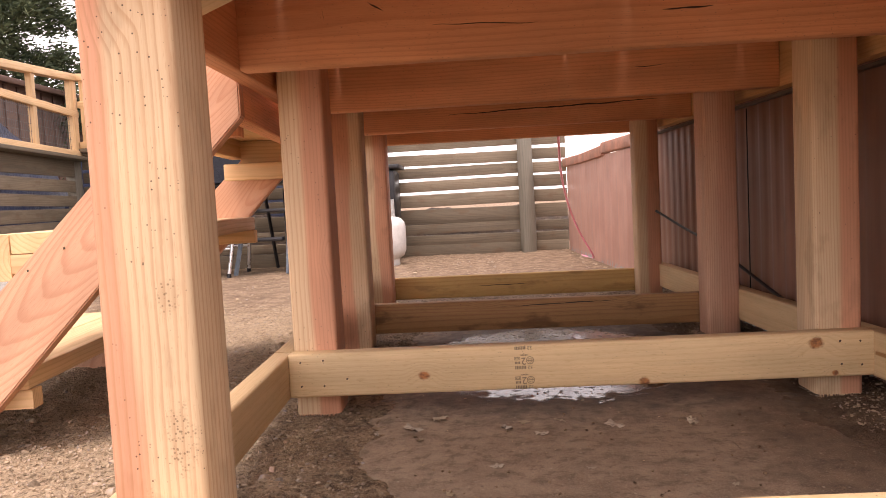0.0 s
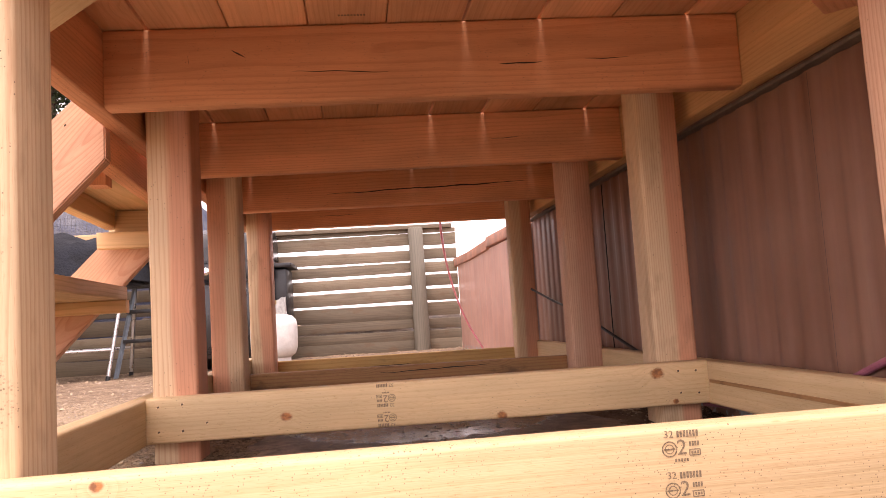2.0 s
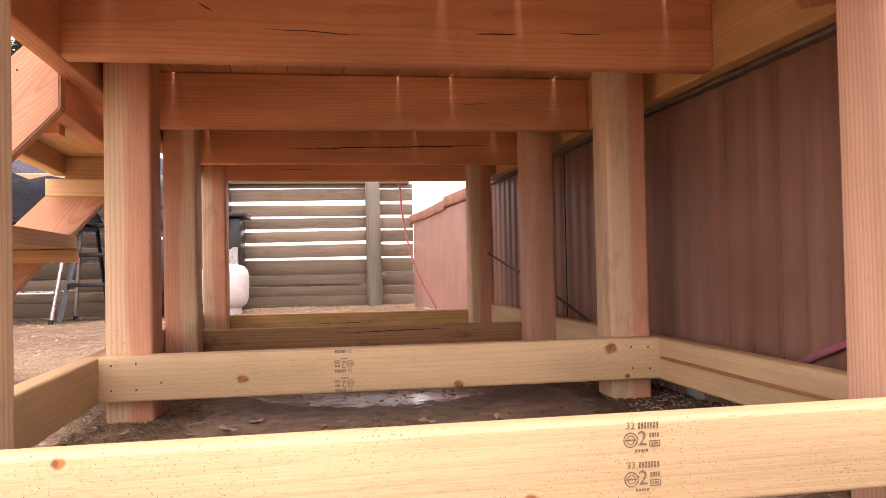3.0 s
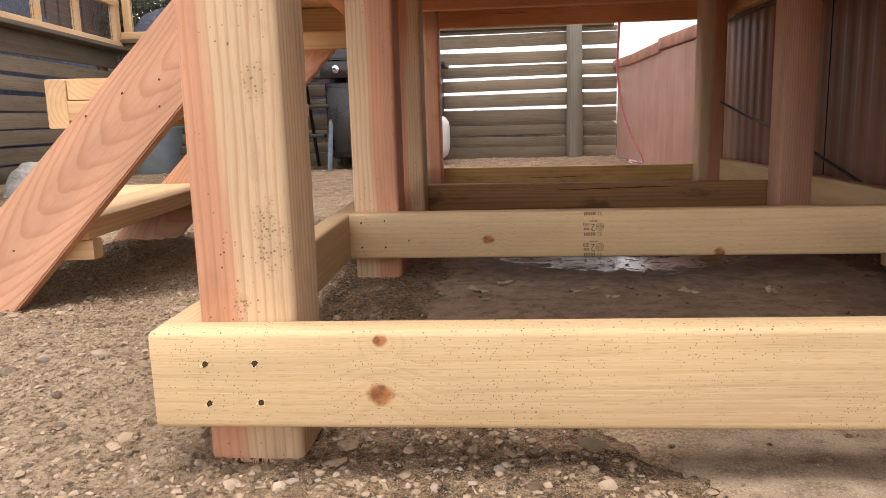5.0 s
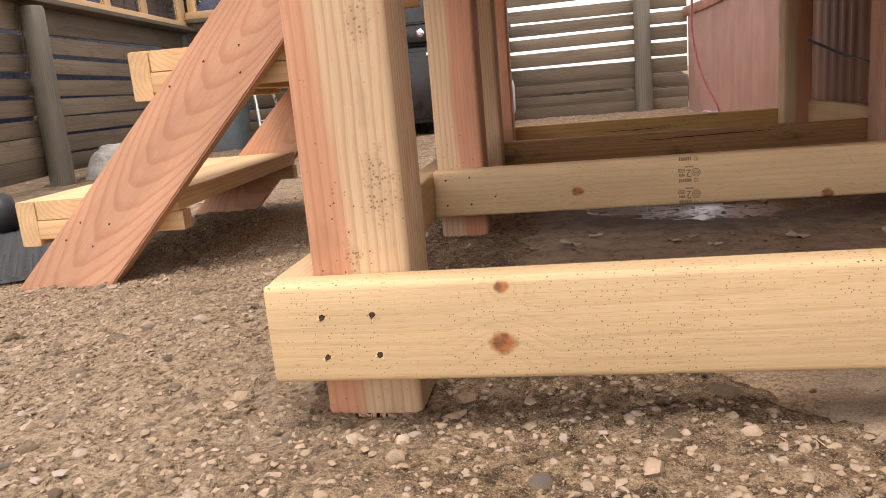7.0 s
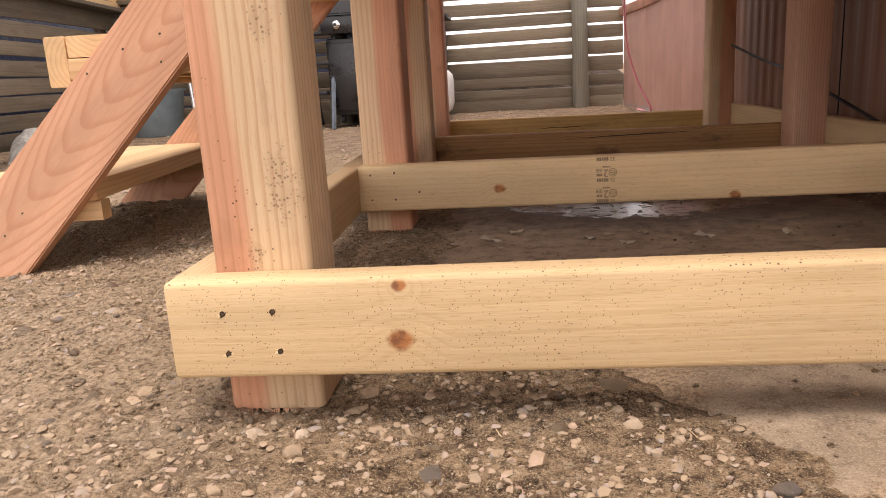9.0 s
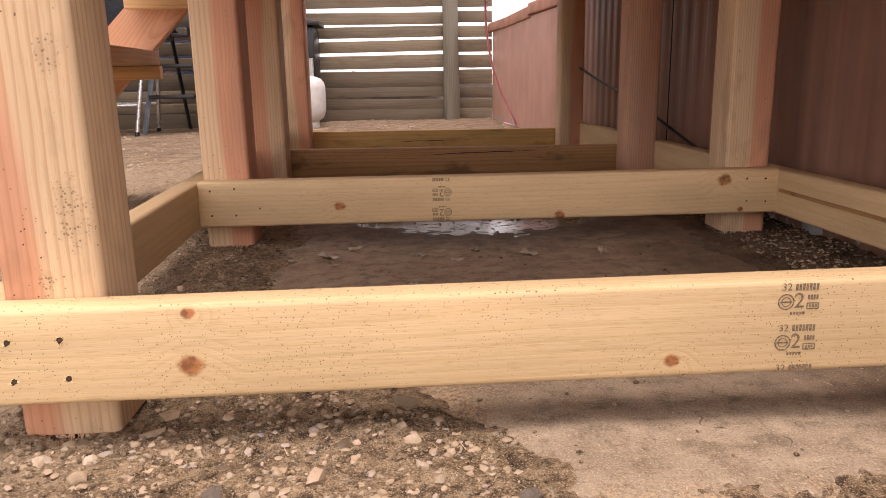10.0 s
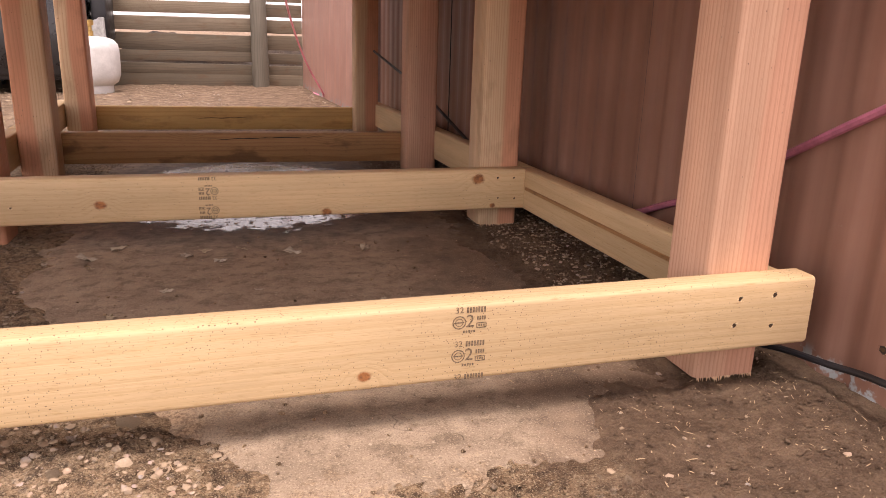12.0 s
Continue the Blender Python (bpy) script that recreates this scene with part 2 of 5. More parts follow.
M_SHEET = sheet_paint("brown_sheet_paint", (0.205, 0.102, 0.069), (0.305, 0.167, 0.119))
M_PANEL = sheet_paint("faded_brown_panel", (0.43, 0.235, 0.18), (0.58, 0.35, 0.275))
M_CAP = plain("rusty_cap_flashing", (0.38, 0.185, 0.125), 0.6, 0.0, 0.3, 12)
M_FLASH = plain("grey_flashing", (0.13, 0.105, 0.09), 0.55, 0.0, 0.35, 30)
M_PINK = plain("pink_cord_sheath", (0.95, 0.42, 0.58), 0.45, 0.0, 0.12, 40)
M_MAUVE = plain("dusty_pink_cord_sheath", (0.40, 0.13, 0.19), 0.5, 0.0, 0.2, 40)
M_BLACK = plain("black_plastic", (0.012, 0.012, 0.014), 0.42, 0.0, 0.3, 25)
M_CHAR = plain("black_enamel", (0.016, 0.015, 0.016), 0.3, 0.0, 0.25, 8)
M_COVER = plain("slate_cover_cloth", (0.013, 0.015, 0.02), 0.85, 0.0, 0.4, 9, 0.02, 0.2)
M_ALU = plain("aluminium_tube", (0.72, 0.72, 0.73), 0.32, 0.9, 0.08, 30)
M_CHROME = plain("chrome", (0.75, 0.74, 0.72), 0.18, 1.0, 0.05, 30)
M_BRASS = plain("brass_valve", (0.62, 0.42, 0.16), 0.35, 1.0, 0.12, 60)
M_TANK = plain("white_tank_enamel", (0.60, 0.60, 0.58), 0.4, 0.0, 0.12, 14)
M_COLLAR = plain("scuffed_grey_enamel", (0.42, 0.42, 0.41), 0.45, 0.0, 0.25, 40)
M_BAG = plain("woven_plastic_bag", (0.36, 0.35, 0.32), 0.55, 0.0, 0.3, 26, 0.012)
M_TUB = plain("blue_grey_tub", (0.24, 0.31, 0.34), 0.45, 0.0, 0.12, 12)
M_LADDER = plain("grey_blue_ladder_rail", (0.13, 0.16, 0.19), 0.45, 0.2, 0.2, 30)
M_MAT = plain("black_rubber", (0.028, 0.03, 0.032), 0.65, 0.0, 0.3, 60, 0.002)
M_SCREW = plain("dark_screw_hole", (0.035, 0.02, 0.012), 0.7, 0.0, 0.3, 300)
M_STEEL = plain("zinc_screw_head", (0.11, 0.07, 0.035), 0.45, 0.6, 0.1, 300)
M_FIBRE = plain("torn_wood_fibre", (0.74, 0.56, 0.34), 0.8, 0.0, 0.15, 200)
M_INK = plain("grey_stamp_ink", (0.20, 0.14, 0.085), 0.8, 0.0, 0.6, 400)
M_WIRE = plain("galvanised_wire", (0.10, 0.10, 0.10), 0.5, 0.6, 0.1, 40)
M_TARP = plain("navy_tarpaulin", (0.010, 0.016, 0.042), 0.5, 0.0, 0.3, 6, 0.02)
M_SHED = plain("dark_brown_shed_cladding", (0.10, 0.055, 0.04), 0.6, 0.0, 0.25, 7)
M_BRUSH = plain("dark_dead_brush", (0.055, 0.038, 0.027), 0.9, 0.0, 0.5, 14, 0.03)
M_BARK = plain("brown_bark", (0.10, 0.065, 0.045), 0.85, 0.0, 0.35, 14, 0.02)
M_SCRAP = plain("torn_paper_scrap", (0.62, 0.6, 0.56), 0.8, 0.0, 0.15, 80)
M_CHIP = plain("wood_shaving", (0.46, 0.335, 0.20), 0.75, 0.0, 0.25, 60)


def leaf_material():
    m = Nodes("conifer_foliage")
    isl = m.n.new("ShaderNodeNewGeometry").outputs["Random Per Island"]
    col = m.mix(isl, (0.030, 0.050, 0.026), (0.085, 0.105, 0.048))
    return m.done(col, 0.7, 0.0, 0.3)


def dry_leaf_material():
    m = Nodes("dry_leaf")
    n = m.noise(m.coord, 120.0, 3.0)
    col = m.mix(n, (0.24, 0.17, 0.10), (0.48, 0.40, 0.28))
    col = m.mix(m.ramp(m.random(), 0, 1, 0, 0.6), col, (0.42, 0.38, 0.32))
    return m.done(col, 0.8, 0.0, 0.2)


def stone_material(name, island):
    m = Nodes(name)
    v = m.n.new("ShaderNodeNewGeometry").outputs["Random Per Island"] if island else m.random()
    ramp = m.n.new("ShaderNodeValToRGB")
    stops = [(0.0, (0.20, 0.14, 0.09)), (0.35, (0.44, 0.33, 0.22)), (0.55, (0.52, 0.36, 0.29)), (0.70, (0.26, 0.26, 0.29)), (0.86, (0.51, 0.42, 0.32)), (1.0, (0.17, 0.125, 0.09))]
    el = ramp.color_ramp.elements
    while len(el) < len(stops):
        el.new(0.5)
    for e, (p, c) in zip(el, stops):
        e.position, e.color = p, (*c, 1)
    m.put(ramp.inputs[0], v)
    n = m.noise(m.coord, 90.0, 4.0)
    dust = m.mix(m.ramp(n, 0.36, 0.56, 0.25, 0.85), ramp.outputs[0], (0.36, 0.27, 0.18))
    m.bump(n, 0.003)
    return m.done(dust, 0.8, 0.0, 0.3)


M_LEAF, M_DRY = leaf_material(), dry_leaf_material()
M_GRAVEL, M_PEBBLE = stone_material("mixed_gravel", True), stone_material("dusty_pebble", False)


def dirt_material():
    """Packed gritty dirt with crumbs of stone, straw and damp patches."""
    m = Nodes("packed_dirt")
    big = m.noise(m.coord, 2.2, 4.0)
    mid = m.noise(m.coord, 14.0, 5.0, 0.62)
    fine = m.noise(m.coord, 130.0, 4.0, 0.7)
    col = m.mix(m.ramp(mid, 0.33, 0.68), (0.19, 0.118, 0.068), (0.45, 0.315, 0.19))
    col = m.mix(m.ramp(big, 0.4, 0.65, 0.0, 0.4), col, (0.50, 0.365, 0.235))
    vd, vc = m.voronoi(m.vec("ADD", m.coord, m.join(m.math("MULTIPLY", mid, 0.02), 0.0, 0.0)), 75.0)
    grit = m.math("MULTIPLY", m.ramp(vd, 0.22, 0.42, 1.0, 0.0), m.math("LESS_THAN", m.split(vc)[0], 0.4))
    gc = m.mix(m.split(vc)[1], (0.14, 0.10, 0.07), (0.56, 0.46, 0.34))
    col = m.mix(m.math("MULTIPLY", grit, 0.75), col, gc)
    lump = m.noise(m.coord, 48.0, 4.0, 0.7)
    col = m.mix(m.ramp(lump, 0.52, 0.38, 0.0, 0.8), col, (0.066, 0.041, 0.026))
    col = m.mix(m.ramp(lump, 0.55, 0.68, 0.0, 0.6), col, (0.58, 0.445, 0.30))
    v2, c2 = m.voronoi(m.coord, 260.0)
    dot = m.math("MULTIPLY", m.ramp(v2, 0.2, 0.4, 1.0, 0.0), m.math("LESS_THAN", m.split(c2)[0], 0.22))
    col = m.mix(m.math("MULTIPLY", dot, 0.6), col, (0.50, 0.41, 0.27))
    col = m.mix(m.ramp(fine, 0.44, 0.68, 0.0, 0.65), col, (0.075, 0.045, 0.028))
    sand = m.noise(m.coord, 520.0, 2.0, 0.7)
    col = m.mix(m.ramp(sand, 0.52, 0.68, 0.0, 0.75), col, (0.60, 0.475, 0.31))
    col = m.mix(m.ramp(sand, 0.47, 0.31, 0.0, 0.75), col, (0.055, 0.035, 0.02))
    px, py, pz = m.split(m.coord)
    dry = m.ramp(m.math("ADD", px, m.math("MULTIPLY", m.math("SUBTRACT", m.noise(m.coord, 6.0, 4.0), 0.5), 0.5)), -0.05, -0.42)
    dry = m.math("MULTIPLY", dry, m.ramp(py, 2.4, 3.6, 1.0, 0.25))
    col = m.mix(m.math("MULTIPLY", dry, m.ramp(fine, 0.6, 0.42, 0.1, 0.7)), col, (0.56, 0.43, 0.295))
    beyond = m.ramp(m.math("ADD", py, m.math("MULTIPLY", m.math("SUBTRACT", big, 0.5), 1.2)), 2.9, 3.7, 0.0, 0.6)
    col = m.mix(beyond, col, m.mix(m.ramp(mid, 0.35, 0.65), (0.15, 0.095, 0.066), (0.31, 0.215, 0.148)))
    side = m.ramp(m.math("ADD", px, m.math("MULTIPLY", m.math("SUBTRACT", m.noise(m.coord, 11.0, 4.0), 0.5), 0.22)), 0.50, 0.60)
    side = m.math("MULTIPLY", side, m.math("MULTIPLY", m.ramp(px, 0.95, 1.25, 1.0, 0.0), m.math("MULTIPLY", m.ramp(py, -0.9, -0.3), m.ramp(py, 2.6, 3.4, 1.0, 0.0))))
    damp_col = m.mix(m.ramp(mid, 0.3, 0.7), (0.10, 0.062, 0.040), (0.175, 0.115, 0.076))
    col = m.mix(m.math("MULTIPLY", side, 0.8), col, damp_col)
    m.bump(m.math("ADD", m.math("ADD", m.math("MULTIPLY", mid, 0.8), m.math("MULTIPLY", sand, 0.12)), m.math("ADD", m.math("MULTIPLY", fine, 0.4), m.math("MULTIPLY", grit, 0.03))), 0.026)
    return m.done(col, 0.88, 0.0, 0.25)


def concrete_material():
    """Old concrete skimmed with brown dirt: a dry pale patch, damp stains, fine cracks and one film of water."""
    m = Nodes("dirty_concrete")
    x, y, z = m.split(m.coord)
    big = m.noise(m.coord, 3.1, 4.0, 0.6)
    mid = m.noise(m.coord, 17.0, 5.0, 0.65)
    fine = m.noise(m.coord, 210.0, 3.0, 0.7)
    col = m.mix(m.ramp(mid, 0.3, 0.7), (0.205, 0.142, 0.095), (0.33, 0.24, 0.162))
    dry = m.math("SUBTRACT", m.ramp(m.vec("DISTANCE", m.coord, (0.40, 0.68, 0.0)), 0.10, 0.42, 1.0, 0.0), m.math("MULTIPLY", big, 0.55))
    col = m.mix(m.ramp(dry, 0.0, 0.35), col, m.mix(m.ramp(mid, 0.3, 0.7), (0.195, 0.147, 0.102), (0.305, 0.234, 0.165)))
    col = m.mix(m.ramp(fine, 0.45, 0.7, 0.0, 0.35), col, (0.36, 0.285, 0.195))
    blotch = m.noise(m.coord, 34.0, 5.0, 0.75)
    col = m.mix(m.ramp(blotch, 0.5, 0.36, 0.0, 0.55), col, (0.105, 0.072, 0.045))
    col = m.mix(m.ramp(blotch, 0.56, 0.7, 0.0, 0.4), col, (0.42, 0.325, 0.215))
    ragged = m.math("MULTIPLY", m.math("SUBTRACT", blotch, 0.5), 0.28)
    spill = m.math("MAXIMUM", m.ramp(m.math("ADD", y, ragged), 0.66, 0.57), m.math("MULTIPLY", m.ramp(m.math("ADD", x, ragged), 0.24, 0.12), m.ramp(y, 1.0, 0.85)))
    col = m.mix(m.math("MULTIPLY", spill, 0.8), col, m.mix(m.ramp(fine, 0.38, 0.62), (0.15, 0.095, 0.056), (0.44, 0.315, 0.195)))
    stain = m.ramp(m.math("ADD", x, m.math("MULTIPLY", m.math("SUBTRACT", m.noise(m.coord, 9.0, 4.0), 0.5), 0.24)), 0.48, 0.58)
    col = m.mix(m.math("MULTIPLY", stain, 0.7), col, m.mix(m.ramp(mid, 0.3, 0.7), (0.10, 0.066, 0.043), (0.17, 0.115, 0.076)))
    sand = m.noise(m.coord, 480.0, 2.0, 0.7)
    col = m.mix(m.ramp(sand, 0.54, 0.70, 0.0, 0.55), col, (0.46, 0.37, 0.26))
    col = m.mix(m.ramp(sand, 0.45, 0.30, 0.0, 0.55), col, (0.07, 0.046, 0.03))
    vd, vc = m.voronoi(m.coord, 95.0)
    bit = m.math("MULTIPLY", m.ramp(vd, 0.14, 0.26, 1.0, 0.0), m.math("LESS_THAN", m.split(vc)[0], 0.16))
    col = m.mix(m.math("MULTIPLY", bit, 0.7), col, m.mix(m.split(vc)[1], (0.08, 0.055, 0.04), (0.48, 0.40, 0.30)))
    crack_n = m.noise(m.coord, 4.5, 3.0, 0.7)
    crack = m.ramp(m.math("ABSOLUTE", m.math("SUBTRACT", crack_n, 0.5)), 0.0, 0.0016, 1.0, 0.0)
    crack = m.math("MULTIPLY", crack, m.ramp(big, 0.5, 0.6))
    col = m.mix(m.math("MULTIPLY", crack, 0.5), col, (0.04, 0.028, 0.02))
    away = m.vec("LENGTH", m.vec("MULTIPLY", m.vec("SUBTRACT", m.coord, (0.27, 1.98, 0.0)), (1.0, 0.85, 0.0)))
    away = m.math("ADD", away, m.math("ADD", m.math("MULTIPLY", m.math("SUBTRACT", mid, 0.5), 0.16), m.math("MULTIPLY", m.math("SUBTRACT", blotch, 0.5), 0.09)))
    damp = m.ramp(away, 0.34, 0.52, 1.0, 0.0)
    wet = m.math("MULTIPLY", m.ramp(away, 0.32, 0.36, 1.0, 0.0), m.ramp(m.noise(m.coord, 62.0, 3.0, 0.6), 0.62, 0.57))
    col = m.mix(m.math("MULTIPLY", damp, 0.5), col, (0.06, 0.048, 0.04))
    m.bump(m.math("MULTIPLY", m.math("ADD", m.math("MULTIPLY", mid, 0.6), m.math("SUBTRACT", m.math("MULTIPLY", fine, 0.3), m.math("MULTIPLY", crack, 0.6))), m.ramp(wet, 0, 1, 1.0, 0.02)), 0.004)
    return m.done(col, m.ramp(wet, 0.0, 1.0, 0.8, 0.13), 0.0, 0.42)


M_DIRT, M_CONCRETE = dirt_material(), concrete_material()

# ---- shared builders ----
WORLD = {}
I4 = Matrix.Identity(4)


def thing(name, place, label, category, group="", kind=""):
    """An empty at the base of a thing; its parts hang under it."""
    ob = new(name)
    ob.empty_display_size = 0.05
    ob.matrix_basis = place
    WORLD[ob.name] = place.copy()
    return tagged(ob, label, category, group, kind)


def part(name, bm, material, parent=None, label="", at=I4, smooth=True):
    """Links a bmesh (or a mesh that is shared) as one object, at a pose in the world, under a thing or a part."""
    if isinstance(bm, bmesh.types.BMesh):
        me = bpy.data.meshes.new(name)
        bm.normal_update()
        bm.to_mesh(me)
        bm.free()
        me.materials.append(material)
        if smooth:
            me.polygons.foreach_set("use_smooth", [True] * len(me.polygons))
            me.set_sharp_from_angle(angle=radians(38))
    else:
        me = bm
    ob = new(name, me)
    if parent is not None:
        ob.parent = parent
        ob.matrix_basis = WORLD[parent.name].inverted() @ at
    else:
        ob.matrix_basis = at
    WORLD[ob.name] = at.copy()
    if label:
        ob["label"] = label
    return ob


def box_bm(sx, sy, sz, r=0.003, seg=2):
    """A box about the origin with rounded edges."""
    bm = bmesh.new()
    bmesh.ops.create_cube(bm, size=1.0)
    bmesh.ops.scale(bm, vec=(sx, sy, sz), verts=bm.verts)
    if r:
        bmesh.ops.bevel(bm, geom=bm.edges[:], offset=r, segments=seg, profile=0.5, affect="EDGES")
    return bm


def lumber_bm(length, width, thick, r=0.004, bow=0.0, seg=3):
    """A sawn board, length along X, width along Y; long edges eased, cut ends nearly sharp, with a slight bow."""
    bm = bmesh.new()
    n = max(2, int(length / 0.12))
    prof = []
    for cx, cy, a0 in ((1, 1, 0), (-1, 1, 90), (-1, -1, 180), (1, -1, 270)):
        for k in range(seg + 1):
            a = radians(a0 + 90 * k / seg)
            prof.append((cx * (width / 2 - r) + r * math.cos(a), cy * (thick / 2 - r) + r * math.sin(a)))
    loops = []
    xs = [-length / 2, -length / 2 + 0.0015] + [length * (i / n - 0.5) for i in range(1, n)] + [length / 2 - 0.0015, length / 2]
    for i, x in enumerate(xs):
        s = 0.985 if i in (0, len(xs) - 1) else 1.0
        b = bow * (1 - (2 * x / length) ** 2)
        loops.append([bm.verts.new((x, y * s + b, z * s)) for y, z in prof])
    for a, b in zip(loops, loops[1:]):
        for k in range(len(prof)):
            q = (k + 1) % len(prof)
            bm.faces.new((a[k], a[q], b[q], b[k]))
    bm.faces.new(loops[0][::-1])
    bm.faces.new(loops[-1])
    bmesh.ops.recalc_face_normals(bm, faces=bm.faces[:])
    return bm


def axes(place, x, y):
    """A pose at place whose local X and Y run along the given world directions."""
    x = Vector(x).normalized()
    z = x.cross(Vector(y)).normalized()
    y = z.cross(x)
    m = Matrix((x, y, z)).transposed().to_4x4()
    m.translation = Vector(place)
    return m


def tube_bm(points, radius, sides=8):
    """A round tube along a list of points."""
    bm = bmesh.new()
    pts = [Vector(p) for p in points]
    rings = []
    side = None
    for i, p in enumerate(pts):
        d = (pts[min(i + 1, len(pts) - 1)] - pts[max(i - 1, 0)]).normalized()
        if side is None:
            side = d.orthogonal().normalized()
        side = (side - d * side.dot(d)).normalized()
        up = d.cross(side)
        rad = radius(i / (len(pts) - 1)) if callable(radius) else radius
        rings.append([bm.verts.new(p + (side * math.cos(k * math.tau / sides) + up * math.sin(k * math.tau / sides)) * rad) for k in range(sides)])
    for a, b in zip(rings, rings[1:]):
        for k in range(sides):
            q = (k + 1) % sides
            bm.faces.new((a[k], a[q], b[q], b[k]))
    bm.faces.new(rings[0][::-1])
    bm.faces.new(rings[-1])
    bmesh.ops.recalc_face_normals(bm, faces=bm.faces[:])
    return bm


def lathe_bm(profile, sides=28):
    """A turned form about Z from (radius, height) pairs."""
    bm = bmesh.new()
    rings = [[bm.verts.new((max(r, 1e-4) * math.cos(k * math.tau / sides), max(r, 1e-4) * math.sin(k * math.tau / sides), z)) for k in range(sides)] for r, z in profile]
    for a, b in zip(rings, rings[1:]):
        for k in range(sides):
            q = (k + 1) % sides
            bm.faces.new((a[k], a[q], b[q], b[k]))
    bm.faces.new(rings[0][::-1])
    bm.faces.new(rings[-1])
    bmesh.ops.recalc_face_normals(bm, faces=bm.faces[:])
    return bm


def curve_points(knots, n=40):
    """A smooth line through the given points."""
    k = [Vector(p) for p in knots]
    k = [2 * k[0] - k[1]] + k + [2 * k[-1] - k[-2]]
    out = []
    for i in range(n + 1):
        u = i / n * (len(k) - 3)
        j = min(int(u), len(k) - 4)
        t = u - j
        a, b, c, d = k[j:j + 4]
        out.append(0.5 * (2 * b + (c - a) * t + (2 * a - 5 * b + 4 * c - d) * t * t + (3 * b - a - 3 * c + d) * t ** 3))
    return out


def screw_mesh(seed):
    """A driven screw: a ragged dark hole, a recessed head and torn fibres standing round it."""
    rng = random.Random(seed)
    bm = bmesh.new()
    rings = []
    wob = [rng.uniform(0.75, 1.25) for _ in range(14)]
    for r, z in ((0.0044, 0.0002), (0.0036, 0.0004), (0.0022, 0.0003)):
        rings.append([bm.verts.new((r * wob[k] * 1.15 * math.cos(k * math.tau / 14), r * wob[k] * 0.85 * math.sin(k * math.tau / 14), z)) for k in range(14)])
    for a, b in zip(rings, rings[1:]):
        for k in range(14):
            q = (k + 1) % 14
            bm.faces.new((a[k], a[q], b[q], b[k]))
    bm.faces.new(rings[-1]).material_index = 1
    for _ in range(9):
        a, l, w = rng.uniform(0, math.tau), rng.uniform(0.0025, 0.006), rng.uniform(0.0004, 0.0011)
        c, t = Vector((math.cos(a) * 0.0042, math.sin(a) * 0.0038, 0.0004)), Vector((math.cos(a + rng.uniform(-1, 1)), math.sin(a) * 0.6, rng.uniform(0.1, 0.5)))
        side = Vector((-math.sin(a), math.cos(a), 0)) * w
        vs = [bm.verts.new(p) for p in (c - side, c + side, c + t * l, c + Vector((0, 0, 0.0008)))]
        for f in ((0, 1, 2), (1, 3, 2), (3, 0, 2)):
            bm.faces.new([vs[k] for k in f]).material_index = 2
    me = bpy.data.meshes.new("screw")
    bm.to_mesh(me)
    bm.free()
    for mat in (M_SCREW, M_STEEL, M_FIBRE):
        me.materials.append(mat)
    return me


SCREWS = [screw_mesh(k) for k in range(6)]
SCREW = SCREWS[0]
screws_driven = itertools.count()


def screw(parent, place, normal, size=1.0):
    z = Vector(normal).normalized()
    m = axes(place, z.orthogonal(), z.cross(z.orthogonal()))
    part("screw", SCREWS[next(screws_driven) % 6], None, parent, "", m @ Matrix.Scale(size * 0.66, 4))


# ---- ground ----
SKEW = -0.0335


def skew_x(x, y):
    """The deck and the wall run slightly aslant of its cross rails."""
    return x + SKEW * (y - 1.5)


def smooth(a, b, v):
    t = min(1.0, max(0.0, (v - a) / (b - a)))
    return t * t * (3 - 2 * t)


def slab_edge(x, y):
    """Above zero inside the concrete slab's ragged outline."""
    wob = 0.05 * noise.noise(Vector((x * 5, y * 5, 3.0))) + 0.022 * noise.noise(Vector((x * 23, y * 23, 8.0)))
    left = -0.165 + 0.03 * (y - 1.2)
    front = 1.28 - 1.55 * smooth(-0.25, 0.32, x) * 0.45 if x < 0.32 else 0.575
    front += 0.16 * smooth(0.56, 0.66, x)
    right = skew_x(0.735, y)
    return min(x - left, right - x, y - front, 3.4 - y) + wob


def ground_z(x, y):
    z = -0.03 * smooth(-0.35, -0.85, x)
    near = smooth(7.0, 3.5, abs(x) + abs(y - 1.0) * 0.8)
    z += near * (0.006 * noise.noise(Vector((x * 7, y * 7, 0))) + 0.006 * noise.noise(Vector((x * 26, y * 26, 4))) + 0.005 * abs(noise.noise(Vector((x * 60, y * 60, 9)))) + 0.003 * noise.noise(Vector((x * 140, y * 140, 3))))
    z += (1 - near) * 0.02 * noise.noise(Vector((x * 1.3, y * 1.3, 0)))
    e = slab_edge(x, y) if -0.4 < x < 0.9 and 0.4 < y < 3.6 else -1.0
    for px, py in ((-0.203, 0.807), (0.814, 0.807), (-0.229, 1.592), (0.788, 1.592)):
        z -= 0.007 * math.exp(-((x - px) ** 2 + (y - py) ** 2) / 0.006)
    return z - 0.010 * smooth(0.0, 0.14, e) - 0.014 * smooth(0.06, 0.2, e) - 0.001


def spread(lo, hi, step, far):
    dense = [lo + (hi - lo) * i / int((hi - lo) / step) for i in range(int((hi - lo) / step) + 1)]
    out, d, v = [], step * 1.6, 0.0
    while v < far:
        v += d
        d *= 1.32
        out.append(v)
    return [lo - v for v in reversed(out)] + dense + [hi + v for v in out]


